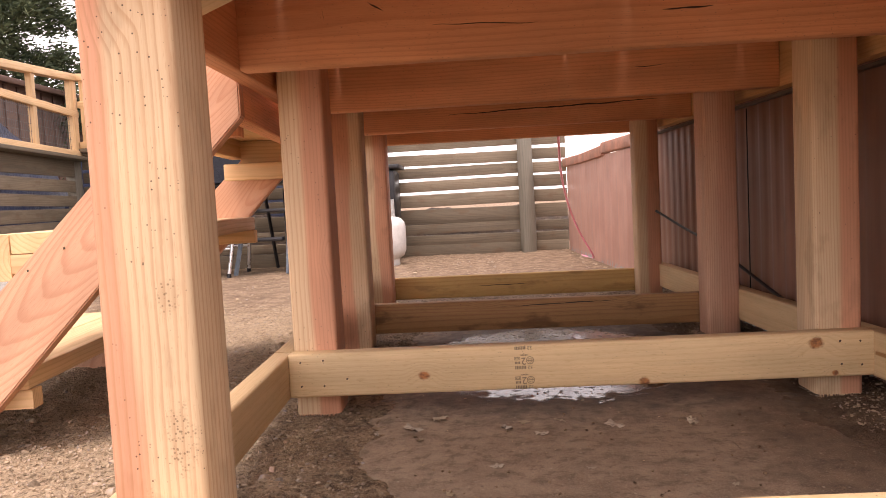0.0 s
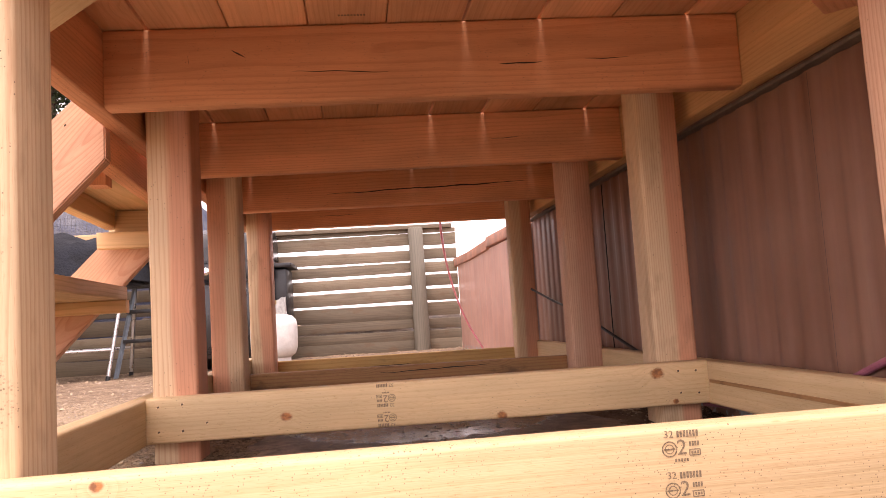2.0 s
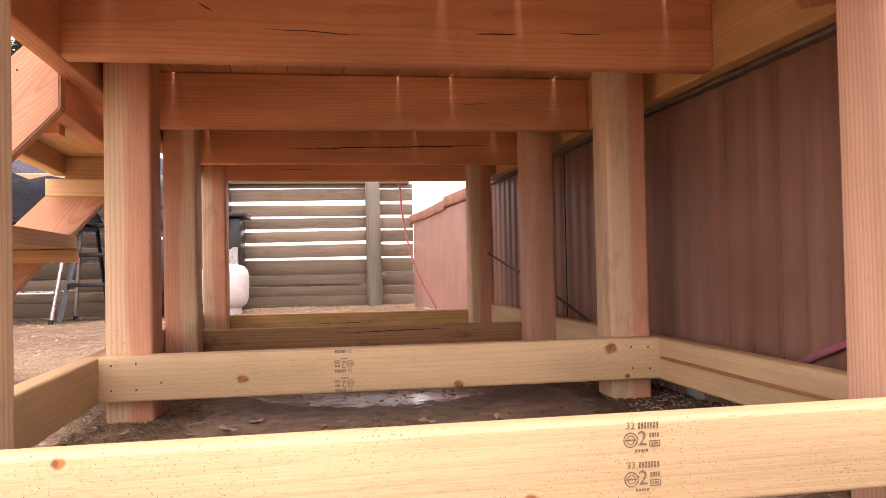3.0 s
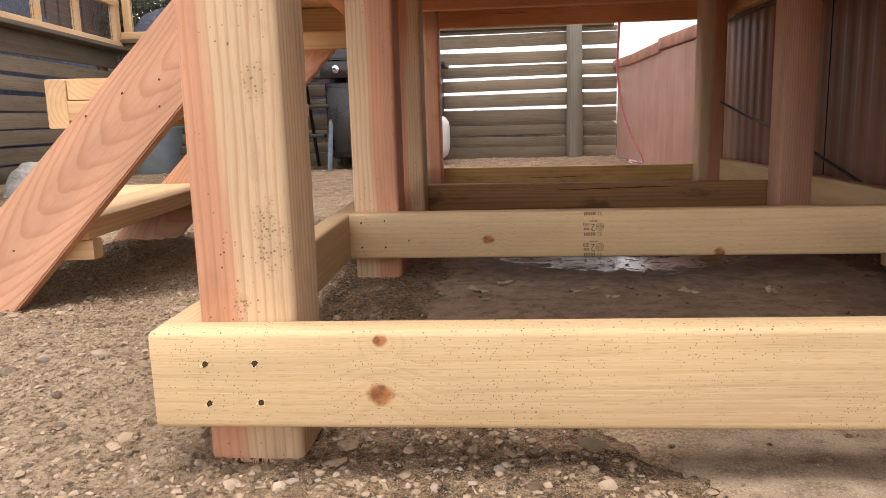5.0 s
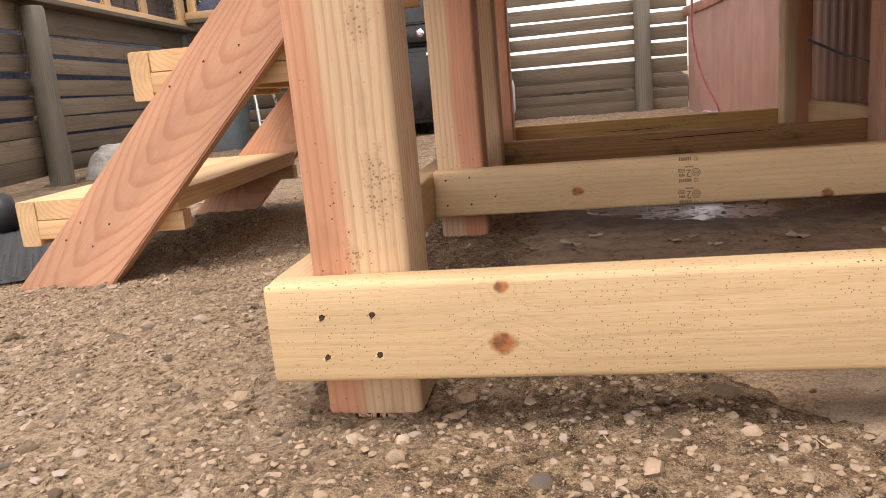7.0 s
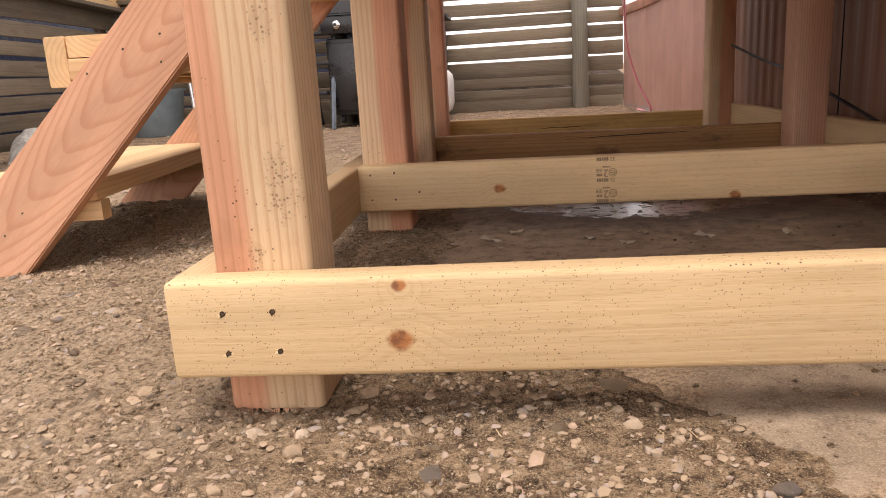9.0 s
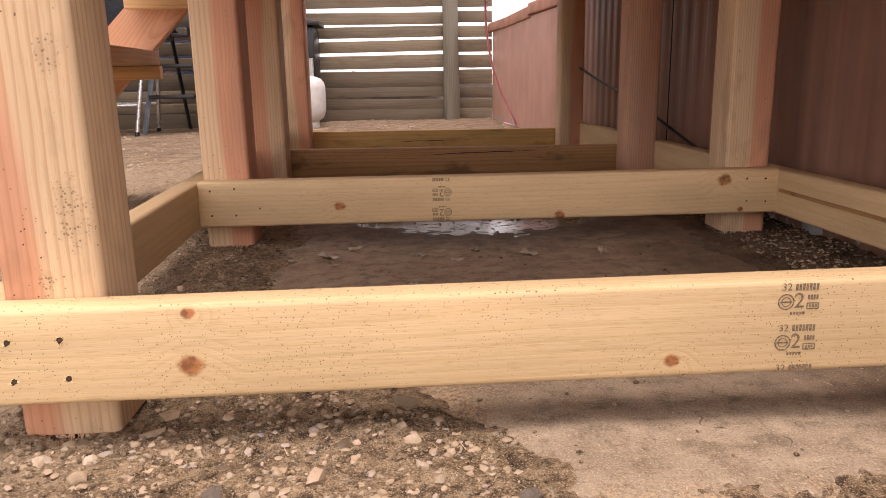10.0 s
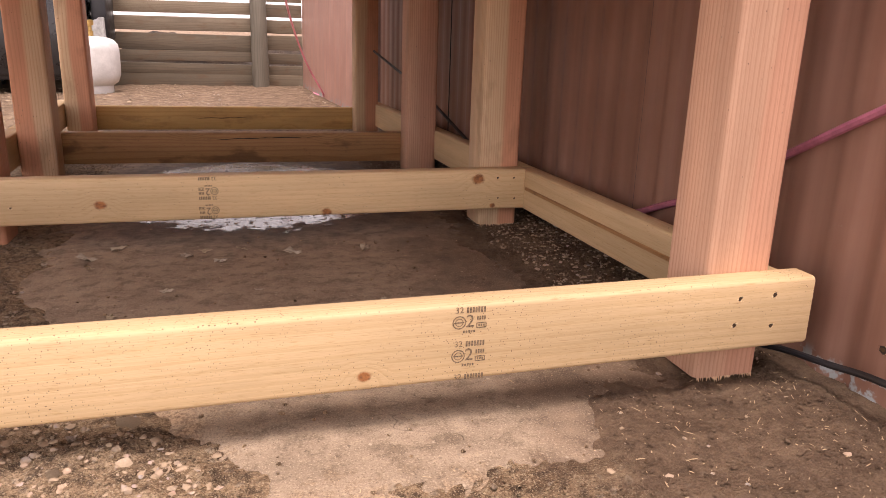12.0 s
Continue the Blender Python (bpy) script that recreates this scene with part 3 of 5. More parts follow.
def build_ground():
    xs, ys = spread(-1.25, 1.0, 0.0085, 260), spread(0.35, 1.9, 0.0085, 260)
    verts = [(x, y, ground_z(x, y)) for y in ys for x in xs]
    w = len(xs)
    faces = [(j * w + i, j * w + i + 1, (j + 1) * w + i + 1, (j + 1) * w + i) for j in range(len(ys) - 1) for i in range(w - 1)]
    me = bpy.data.meshes.new("ground")
    me.from_pydata(verts, [], faces)
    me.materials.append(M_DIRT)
    me.polygons.foreach_set("use_smooth", [True] * len(me.polygons))
    ob = new("ground", me)
    WORLD[ob.name] = I4.copy()
    return tagged(ob, "packed brown dirt yard with gravel and straw crumbs", "ground", kind="structure")


ground = build_ground()


def build_slab():
    bm = bmesh.new()
    step, x0, y0, nx, ny = 0.0125, -0.3, 0.45, 92, 200
    grid = {}
    for j in range(ny):
        for i in range(nx):
            cx, cy = x0 + (i + 0.5) * step, y0 + (j + 0.5) * step
            if slab_edge(cx, cy) < 0.004:
                continue
            quad = []
            for a, b in ((i, j), (i + 1, j), (i + 1, j + 1), (i, j + 1)):
                if (a, b) not in grid:
                    x, y = x0 + a * step, y0 + b * step
                    jit = 0.005
                    grid[a, b] = bm.verts.new((x + jit * noise.noise(Vector((x * 90, y * 90, 1))), y + jit * noise.noise(Vector((x * 90, y * 90, 5))), 0.0015 * noise.noise(Vector((x * 9, y * 9, 2))) - 0.008 * (1 - smooth(0.0, 0.10, slab_edge(x, y)))))
                quad.append(grid[a, b])
            bm.faces.new(quad)
    rim = [e for e in bm.edges if e.is_boundary]
    ext = bmesh.ops.extrude_edge_only(bm, edges=rim)
    for v in ext["geom"]:
        if isinstance(v, bmesh.types.BMVert):
            v.co.z -= 0.03
    bmesh.ops.recalc_face_normals(bm, faces=bm.faces[:])
    ob = part("concrete_slab", bm, M_CONCRETE)
    return tagged(ob, "cracked dirty concrete slab with a dry pale patch", "floor slab", kind="structure")


slab = build_slab()

# ---- deck ----
POST, T2 = 0.089, 0.038
RAIL_Z0, RAIL_Z1 = 0.0435, 0.1300
JOIST_Z0, DECK_Z = 0.645, 0.786
LINE = Vector((SKEW, 1.0, 0.0)).normalized()
deck = thing("timber_deck", pose(0.28, 1.9, 0), "unfinished low timber deck of pink fir posts and joists", "deck")

post_bm_top = DECK_Z - 0.002
POST_ROWS = (0.763, 1.548, 2.165, 2.945)
posts = []
for row, y in enumerate(POST_ROWS):
    for x0 in (-0.272, 0.745):
        x = skew_x(x0, y) + POST / 2 + ((0.0, 0.004, 0.008, 0.014)[row] if x0 > 0 else (0.001, 0.002, 0.0, 0.0)[row])
        h = post_bm_top
        at = axes((x, y + POST / 2, h / 2), (0, 0, 1), (-1, 0, 0) if x0 < 0 else (1, 0, 0))
        posts.append(part("post", lumber_bm(h, POST, POST, 0.0085, 0.0, 4), M_POST_PINK if x0 > 0 and row in (0, 2) else (M_POST_A, M_POST_B, M_POST, M_POST)[row] if x0 < 0 else M_POST, deck, "", at))


def splinters(y):
    """Torn fibres hanging from the rough-cut foot of a post."""
    bm = bmesh.new()
    rng = random.Random(int(y * 100))
    for _ in range(46):
        x, w, l = rng.uniform(-0.04, 0.04), rng.uniform(0.0006, 0.002), rng.uniform(0.002, 0.009)
        a, b = bm.verts.new((x - w, 0, 0.001)), bm.verts.new((x + w, 0, 0.001))
        c = bm.verts.new((x + rng.uniform(-0.002, 0.002), rng.uniform(-0.003, 0.001), -l))
        d = bm.verts.new((x, 0.0015, 0.0))
        for f in ((a, b, c), (b, d, c), (d, a, c)):
            bm.faces.new(f)
    return bm


for k, y in ((0, 0.763), (1, 0.763), (2, 1.548), (3, 1.548)):
    w = WORLD[posts[k].name].translation
    part("splintered_fringe", splinters(y + k), M_POST, posts[k], "", pose(w.x, y + 0.002, 0.0), smooth=False)


KNOTS1 = ((-0.076, 0.081, 0.011), (0.345, 0.066, 0.007), (-0.074, 0.128, 0.006))
KNOTS2 = ((-0.010, 0.079, 0.010), (0.410, 0.050, 0.010), (0.731, 0.110, 0.013), (0.765, 0.052, 0.006))


def cross_rail(y, xa, xb, material, knots=None, lift=(0.0, 0.0), label=""):
    cx, cz = (xa + xb) / 2, (RAIL_Z0 + RAIL_Z1) / 2 + sum(lift) / 2
    if knots:
        material = wood("knotted_pine_rail", PALE, PALE_LATE, rings=175, knots=[(kx - cx, kz - cz, kr) for kx, kz, kr in knots], specks=0.75 if y < 1 else 0.14, knotty=0.0, streaks=0.20, wild=0.012, pith=0.05, ticks=0.55, waver_by=0.0016)
    at = axes((cx, y + T2 / 2, cz), (1, 0, (lift[1] - lift[0]) / (xb - xa)), (0, 0, 1))
    return part("lower_rail", lumber_bm(xb - xa, RAIL_Z1 - RAIL_Z0, T2, 0.0055, 0.0), material, deck, label, at)


rail_a = cross_rail(0.725, -0.275, 0.893, M_RAIL, KNOTS1, (0.002, 0.0105), label="pale pine rail with knots and dirt specks")
rail_b = cross_rail(1.510, -0.273, 0.838, M_RAIL, KNOTS2, label="pale pine rail with round knots")
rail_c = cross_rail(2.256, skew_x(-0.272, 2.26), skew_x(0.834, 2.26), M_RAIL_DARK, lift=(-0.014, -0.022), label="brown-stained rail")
rail_d = cross_rail(3.036, skew_x(-0.272, 3.04), skew_x(0.834, 3.04), M_RAIL_BOUNCE, lift=(-0.021, -0.026))
for x, z in ((-0.2265, 0.1045), (-0.183, 0.1055), (-0.2255, 0.069), (-0.1795, 0.0705), (0.789, 0.119), (0.837, 0.121), (0.786, 0.086), (0.838, 0.082)):
    screw(rail_a, (x, 0.7248, z), (0, -1, 0))
for x, z in ((-0.25, 0.113), (-0.205, 0.116), (-0.25, 0.066), (-0.205, 0.066), (0.775, 0.112), (0.812, 0.111), (0.777, 0.068), (0.815, 0.066), (-0.16, 0.078)):
    screw(rail_b, (x, 1.5098, z), (0, -1, 0), 0.75)

# side rails run outside the posts, one length to each bay
for x0, sgn in ((-0.272, -1), (0.836, 1)):
    for ya, yb in ((0.764, 1.546), (1.552, 2.25), (2.256, 3.07)):
        yc = (ya + yb) / 2
        c = Vector((skew_x(x0, yc) + sgn * (T2 / 2 + 0.001), yc, (RAIL_Z0 + RAIL_Z1) / 2 - 0.002))
        at = axes(c, LINE, (0, 0, 1))
        part("side_rail", lumber_bm(yb - ya, RAIL_Z1 - RAIL_Z0, T2, 0.005), M_RAIL, deck, "", at)

# joists, rim boards and corner braces
JOIST_H = DECK_Z - JOIST_Z0
JOIST_Y = (0.712, 1.329, 1.955, 2.617, 3.140)
joists = []
for y in JOIST_Y:
    xa, xb = skew_x(-0.279, y), skew_x(0.869, y)
    at = axes(((xa + xb) / 2, y + T2 / 2, JOIST_Z0 + JOIST_H / 2 - 0.0005), (1, 0, 0), (0, 0, 1))
    joists.append(part("joist", lumber_bm(xb - xa - 0.001, JOIST_H - 0.001, T2, 0.007), M_JOIST, deck, "", at))
for x0, sgn in ((-0.279, -1), (0.870, 1)):
    ya, yb = 0.712, 3.178
    c = Vector((skew_x(x0, (ya + yb) / 2) + sgn * T2 / 2, (ya + yb) / 2, JOIST_Z0 + JOIST_H / 2))
    part("rim_board", lumber_bm(yb - ya, JOIST_H, T2, 0.004), M_RIM if sgn > 0 else M_JOIST, deck, "", axes(c, LINE, (0, 0, 1)))
for a, b in (((-0.22, 0.985), (0.02, 0.745)), ((0.835, 1.0), (0.60, 0.765))):
    a, b = Vector((*a, JOIST_Z0 + 0.019)), Vector((*b, JOIST_Z0 + 0.019))
    off = Vector((-0.03, -0.03, 0)) if a.x < 0 else Vector((0.03, -0.03, 0))
    part("corner_brace", lumber_bm((b - a).length, POST, T2, 0.004), M_RAIL if a.x < 0 else M_JOIST, deck, "pale flat corner brace", axes((a + b) / 2 + off * 0.9, b - a, (b - a).cross(Vector((0, 0, 1)))))

# decking: boards along the deck, some joints open a few millimetres
SEAMS = [(-0.338, 0), (-0.198, 4), (-0.058, 1), (0.082, 1), (0.222, 1), (0.362, 4), (0.502, 4), (0.642, 1), (0.782, 4), (0.922, 0)]
for (xa, ga), (xb, gb) in zip(SEAMS, SEAMS[1:]):
    xa, xb = xa + ga * 0.0005 + 0.0004, xb - gb * 0.0005 - 0.0004
    ya, yb = 0.69, 3.20
    c = Vector((skew_x((xa + xb) / 2, (ya + yb) / 2 + 0.2), (ya + yb) / 2, DECK_Z + T2 / 2))
    part("deck_board", lumber_bm(yb - ya, xb - xa, T2, 0.003), M_DECK, deck, "", axes(c, LINE, (-1, 0, 0)))

def seal(name, bm, parent, at, label=""):
    ob = part(name, bm, M_INK, parent, label, at, smooth=False)
    ob["kind"] = "stuff"
    return ob


def text_bm(words, size):
    """Built-in lettering as a thin flat mesh, centred."""
    cu = bpy.data.curves.new("letters", "FONT")
    cu.body, cu.size, cu.extrude, cu.align_x, cu.align_y = words, size, 0.00012, "CENTER", "CENTER"
    ob = bpy.data.objects.new("letters", cu)
    scene.collection.objects.link(ob)
    me = bpy.data.meshes.new_from_object(ob.evaluated_get(bpy.context.evaluated_depsgraph_get()))
    bm = bmesh.new()
    bm.from_mesh(me)
    bpy.data.objects.remove(ob)
    bpy.data.curves.remove(cu)
    bpy.data.meshes.remove(me)
    return bm


def add_bar(bm, x, y, w, h):
    r = bmesh.ops.create_cube(bm, size=1.0)["verts"]
    bmesh.ops.scale(bm, vec=(w, h, 0.00024), verts=r)
    bmesh.ops.translate(bm, vec=(x, y, 0), verts=r)


def add_ring(bm, x, y, r, w, n=18):
    a = [bm.verts.new((x + (r - w) * math.cos(k * math.tau / n), y + (r - w) * math.sin(k * math.tau / n), 0.00012)) for k in range(n)]
    b = [bm.verts.new((x + r * math.cos(k * math.tau / n), y + r * math.sin(k * math.tau / n), 0.00012)) for k in range(n)]
    for k in range(n):
        q = (k + 1) % n
        bm.faces.new((a[k], b[k], b[q], a[q]))


def grade_stamp(parent, x, z, y, turned, upper, lower):
    """Two grade stamps one above the other, part of each cut away by the saw."""
    s = -1 if turned else 1
    for i in range(-upper, lower + 1):
        cz = z - s * i * 0.038
        at = axes((x, y, cz), (s, 0, 0), (0, 0, s))
        half = (i == lower)
        bm = text_bm("32", 0.0095)
        bmesh.ops.translate(bm, vec=(-0.0125, 0.0135, 0), verts=bm.verts)
        for k in range(7):
            add_bar(bm, -0.0035 + k * 0.0031, 0.0135, 0.0021, 0.0062)
        seal("stamp_line", bm, parent, at, "grey stamped numerals and bars")
        if half:
            continue
        bm = text_bm("2", 0.020)
        bmesh.ops.translate(bm, vec=(-0.0005, 0.0005, 0), verts=bm.verts)
        add_ring(bm, -0.0125, 0.0, 0.0075, 0.0012)
        add_ring(bm, -0.0125, 0.0, 0.0045, 0.0009)
        add_bar(bm, -0.0125, 0.0, 0.011, 0.0013)
        for k in range(4):
            add_bar(bm, 0.0078 + k * 0.0026, 0.004, 0.0018, 0.0045)
        for yy in (-0.0015, -0.0068):
            add_bar(bm, 0.012, yy, 0.0105, 0.0010)
        for xx in (0.0068, 0.0172):
            add_bar(bm, xx, -0.0042, 0.0010, 0.0055)
        for k in range(3):
            add_bar(bm, 0.0095 + k * 0.0026, -0.0042, 0.0016, 0.0025)
        for k in range(5):
            add_bar(bm, -0.007 + k * 0.0028, -0.0105, 0.0019, 0.0026)
        seal("grade_stamp", bm, parent, at, "grey ink grade stamp with a numeral")


grade_stamp(rail_a, 0.458, 0.1175, 0.7246, False, 0, 2)
bars = bmesh.new()
for k in range(9):
    add_bar(bars, -0.022 + k * 0.0055, 0.0, 0.0034, 0.007)
seal("stamp_line", bars, deck, axes((0.16, 1.296, DECK_Z - 0.0003), (1, 0, 0), (0, -1, 0)), "row of grey stamped bars")
grade_stamp(rail_b, 0.182, 0.062, 1.5096, True, 0, 2)

def split_in_wood(name, parent, y, xa, xb, z, dz, width, seed):
    """A drying crack: a thin dark sliver that wanders along the grain."""
    rng = random.Random(seed)
    bm = bmesh.new()
    n = max(4, int((xb - xa) / 0.015))
    up, lo = [], []
    w = 0.0
    for i in range(n + 1):
        u = i / n
        w += rng.uniform(-0.0012, 0.0012)
        h = width * math.sin(math.pi * u) ** 0.6 * rng.uniform(0.6, 1.2) + 0.0002
        zz = z + dz * u + w
        up.append(bm.verts.new((xa + (xb - xa) * u, y, zz + h)))
        lo.append(bm.verts.new((xa + (xb - xa) * u, y, zz - h)))
    for i in range(n):
        bm.faces.new((lo[i], lo[i + 1], up[i + 1], up[i]))
    part(name, bm, M_SCREW, parent, "dark drying crack", I4, smooth=False)


for j, xa, xb, z, dz, w in ((3, 0.02, 0.72, 0.694, 0.016, 0.0022), (1, 0.42, 0.50, 0.702, 0.004, 0.0014), (1, 0.05, 0.22, 0.700, -0.002, 0.0007), (1, -0.055, -0.03, 0.742, -0.016, 0.0014), (1, -0.13, -0.127, 0.735, -0.018, 0.0012), (1, 0.58, 0.66, 0.706, 0.0, 0.0006), (2, 0.50, 0.58, 0.712, 0.003, 0.0006), (4, -0.05, 0.10, 0.69, 0.004, 0.0008)):
    split_in_wood("split", joists[j], JOIST_Y[j] - 0.0003, xa, xb, z, dz, w, j * 7 + int(xa * 100))
split_in_wood("split", rail_c, 2.2557, 0.16, 0.50, 0.096, -0.001, 0.0014, 3)
split_in_wood("split", rail_d, 3.0357, 0.10, 0.30, 0.066, 0.0, 0.0014, 4)

# a dark wane stripe along the inner face of one side rail
for ya, yb in ((0.90, 1.50),):
    c = Vector((skew_x(0.836, (ya + yb) / 2) - 0.0002, (ya + yb) / 2, 0.089))
    part("wane_stripe", lumber_bm(yb - ya, 0.007, 0.003, 0.001), M_RAIL_DARK, deck, "strip of brown bark edge", axes(c, LINE, (0, 0, 1)))

# ---- stair ----
STAIR = axes((-0.316, 1.455, 0.0), (-0.9962, -0.0872, 0), (0.0872, -0.9962, 0))
# local x runs down the stair, local y towards the front, z up
stair = thing("deck_stair", STAIR, "new timber step stair leaning on the deck rim", "stairs")


def stringer_bm():
    ang = radians(45.6)
    c, s = math.cos(ang), math.sin(ang)
    outline = [(0.777, -0.036), (0.055, 0.703), (0.0, 0.648), (0.0, 0.586), (0.582, -0.036)]
    bm = bmesh.new()
    lo, hi = [], []
    for u, z in outline:
        x, y = u * c - z * s, u * s + z * c
        lo.append(bm.verts.new((x, y, -T2 / 2)))
        hi.append(bm.verts.new((x, y, T2 / 2)))
    bm.faces.new(lo[::-1])
    bm.faces.new(hi)
    for i in range(len(lo)):
        j = (i + 1) % len(lo)
        bm.faces.new((lo[i], lo[j], hi[j], hi[i]))
    bmesh.ops.recalc_face_normals(bm, faces=bm.faces[:])
    bmesh.ops.bevel(bm, geom=bm.edges[:], offset=0.003, segments=2, affect="EDGES")
    return bm


for v in (0.0, -0.845):
    turn = Matrix.Rotation(radians(45.6), 4, "Y")
    at = STAIR @ Matrix.Translation((0, v - T2 / 2, 0)) @ turn @ Matrix.Rotation(radians(90), 4, "X")
    st = part("stringer", stringer_bm(), M_STRINGER, stair, "pink fir stringer with flame grain", at)
    for u, z in ((0.336, 0.363), (0.405, 0.325), (0.268, 0.385), (0.272, 0.338), (0.62, 0.092), (0.565, 0.085), (0.655, 0.06), (0.605, 0.045), (0.11, 0.60), (0.07, 0.652)):
        screw(st, STAIR @ Vector((u, v + 0.0002, z)), STAIR.to_3x3() @ Vector((0, 1, 0)), 0.8)

TREADS = ((0.770, 0.134, 0.33), (0.493, 0.393, 0.33), (0.222, 0.652, 0.18))
for nose, top, deep in TREADS:
    va, vb = -0.8445, -0.0385
    vm, vl = (va + vb) / 2, vb - va
    at = STAIR @ axes((nose - T2 / 2, vm, top - 0.0445), (0, 1, 0), (0, 0, 1))
    part("nosing", lumber_bm(vl, 0.089, T2, 0.004), M_TREAD, stair, "", at)
    n = 2 if deep > 0.25 else 1
    w = (deep - T2) / n
    for k in range(n):
        u = nose - T2 - w * (k + 0.5)
        at = STAIR @ axes((u, vm, top - T2 / 2), (0, 1, 0), (1, 0, 0))
        part("tread_board", lumber_bm(vl - 0.002, w - 0.003, T2, 0.004), M_TREAD, stair, "", at)
    for v in (vb - 0.0195, va + 0.0195):
        cl = deep - T2 + 0.004
        tall = 0.067 if n == 1 and v < -0.5 else T2 * 0.98
        at = STAIR @ axes((nose - T2 - cl / 2 + 0.001, v, top - T2 - tall / 2 - 0.001), (1, 0, 0), (0, 0, 1))
        part("cleat", lumber_bm(cl, tall, T2 * 0.98, 0.003), M_TREAD, stair, "", at)
    if n == 2:
        at = STAIR @ axes((nose - T2 - 0.062, vm, top - T2 * 1.5 - 0.001), (0, 1, 0), (1, 0, 0))
        part("under_batten", lumber_bm(vl - 0.082, 0.04, T2 * 0.96, 0.003), M_TREAD, stair, "", at)
    else:
        at = STAIR @ axes((0.125, va + 0.060, top - T2 - 0.091), (1, 0, 0), (0, 0, 1))
        part("support_block", lumber_bm(0.20, 0.047, T2, 0.003), M_TREAD, stair, "", at)
at = STAIR @ axes((0.0195, -0.441, 0.639), (0, 1, 0), (0, 0, 1))
part("header", lumber_bm(0.80, 0.11, T2 - 0.002, 0.003), M_JOIST, stair, "", at)
at = STAIR @ axes((0.058, -0.175, 0.592), (0, 0, 1), (0, 1, 0))
block = part("block", lumber_bm(0.052, 0.05, T2, 0.003), M_JOIST, stair, "small offcut block", at)

# ---- corrugated wall beside the deck and the flat panel wall beyond ----
def wall_x(y):
    return skew_x(0.921, y)


def corrugated_bm(ya, yb, z0, z1, pitch, amp, gauge=0.004):
    bm = bmesh.new()
    n = int((yb - ya) / pitch * 10)
    cols = []
    for i in range(n + 1):
        y = ya + (yb - ya) * i / n
        ph = (y - ya) / pitch * math.tau
        off = amp * max(-0.75, min(0.75, 2.0 * math.sin(ph))) / 0.75
        x = wall_x(y) + amp + off
        cols.append([bm.verts.new((x + dx, y, z)) for dx in (0, gauge) for z in (z0, z1)])
    for a, b in zip(cols, cols[1:]):
        bm.faces.new((a[0], a[1], b[1], b[0]))
        bm.faces.new((a[2], b[2], b[3], a[3]))
        bm.faces.new((a[1], a[3], b[3], b[1]))
        bm.faces.new((a[0], b[0], b[2], a[2]))
    bm.faces.new((cols[0][0], cols[0][2], cols[0][3], cols[0][1]))
    bm.faces.new((cols[-1][0], cols[-1][1], cols[-1][3], cols[-1][2]))
    bmesh.ops.recalc_face_normals(bm, faces=bm.faces[:])
    return bm


wall = tagged(part("wall_east", corrugated_bm(-1.2, 3.24, -0.05, 0.72, 0.076, 0.0019), M_SHEET), "low brown corrugated steel wall streaked with dirt", "wall", kind="structure")
for y, w in ((1.218, 0.002), (2.30, 0.002), (0.15, 0.002)):
    part("sheet_lap", box_bm(0.003, w, 0.66, 0), M_BLACK, wall, "", pose(wall_x(y) + 0.0015, y, 0.30))
part("wall_cap", lumber_bm(4.44, 0.03, 0.008, 0.002), M_FLASH, wall, "grey bent flashing along the top", axes((wall_x(1.02) - 0.004, 1.02, 0.637), LINE, (1, 0, 0)))


def scrap_bm(seed, size):
    rng = random.Random(seed)
    bm = bmesh.new()
    n = 9
    ring = [bm.verts.new((size * rng.uniform(0.5, 1.1) * math.cos(k * math.tau / n), size * 0.8 * rng.uniform(0.4, 1.2) * math.sin(k * math.tau / n), size * rng.uniform(-0.2, 0.25))) for k in range(n)]
    c = bm.verts.new((0, 0, size * 0.25))
    for k in range(n):
        bm.faces.new((ring[k], ring[(k + 1) % n], c))
    ext = bmesh.ops.extrude_face_region(bm, geom=bm.faces[:])
    bmesh.ops.translate(bm, vec=(0, 0, -0.0006), verts=[v for v in ext["geom"] if isinstance(v, bmesh.types.BMVert)])
    bmesh.ops.recalc_face_normals(bm, faces=bm.faces[:])
    return bm


for i, (y, z, s) in enumerate(((1.288, 0.620, 0.007), (1.229, 0.619, 0.010), (1.20, 0.626, 0.006), (1.26, 0.624, 0.004), (1.147, 0.461, 0.006), (1.159, 0.463, 0.005))):
    part("paper_scrap", scrap_bm(i, s), M_SCRAP, wall, "torn white scrap stuck to the paint", pose(wall_x(y) - 0.002 + 0.0085, y, z, 0, -90, 0))

# upright trim at the end of the corrugated sheets
part("end_trim", box_bm(0.05, 0.045, 0.68, 0.004), plain("pale_mauve_trim", (0.30, 0.235, 0.225), 0.5, 0.0, 0.15, 20), wall, "pale steel corner upright", pose(wall_x(3.26) + 0.018, 3.265, 0.29))


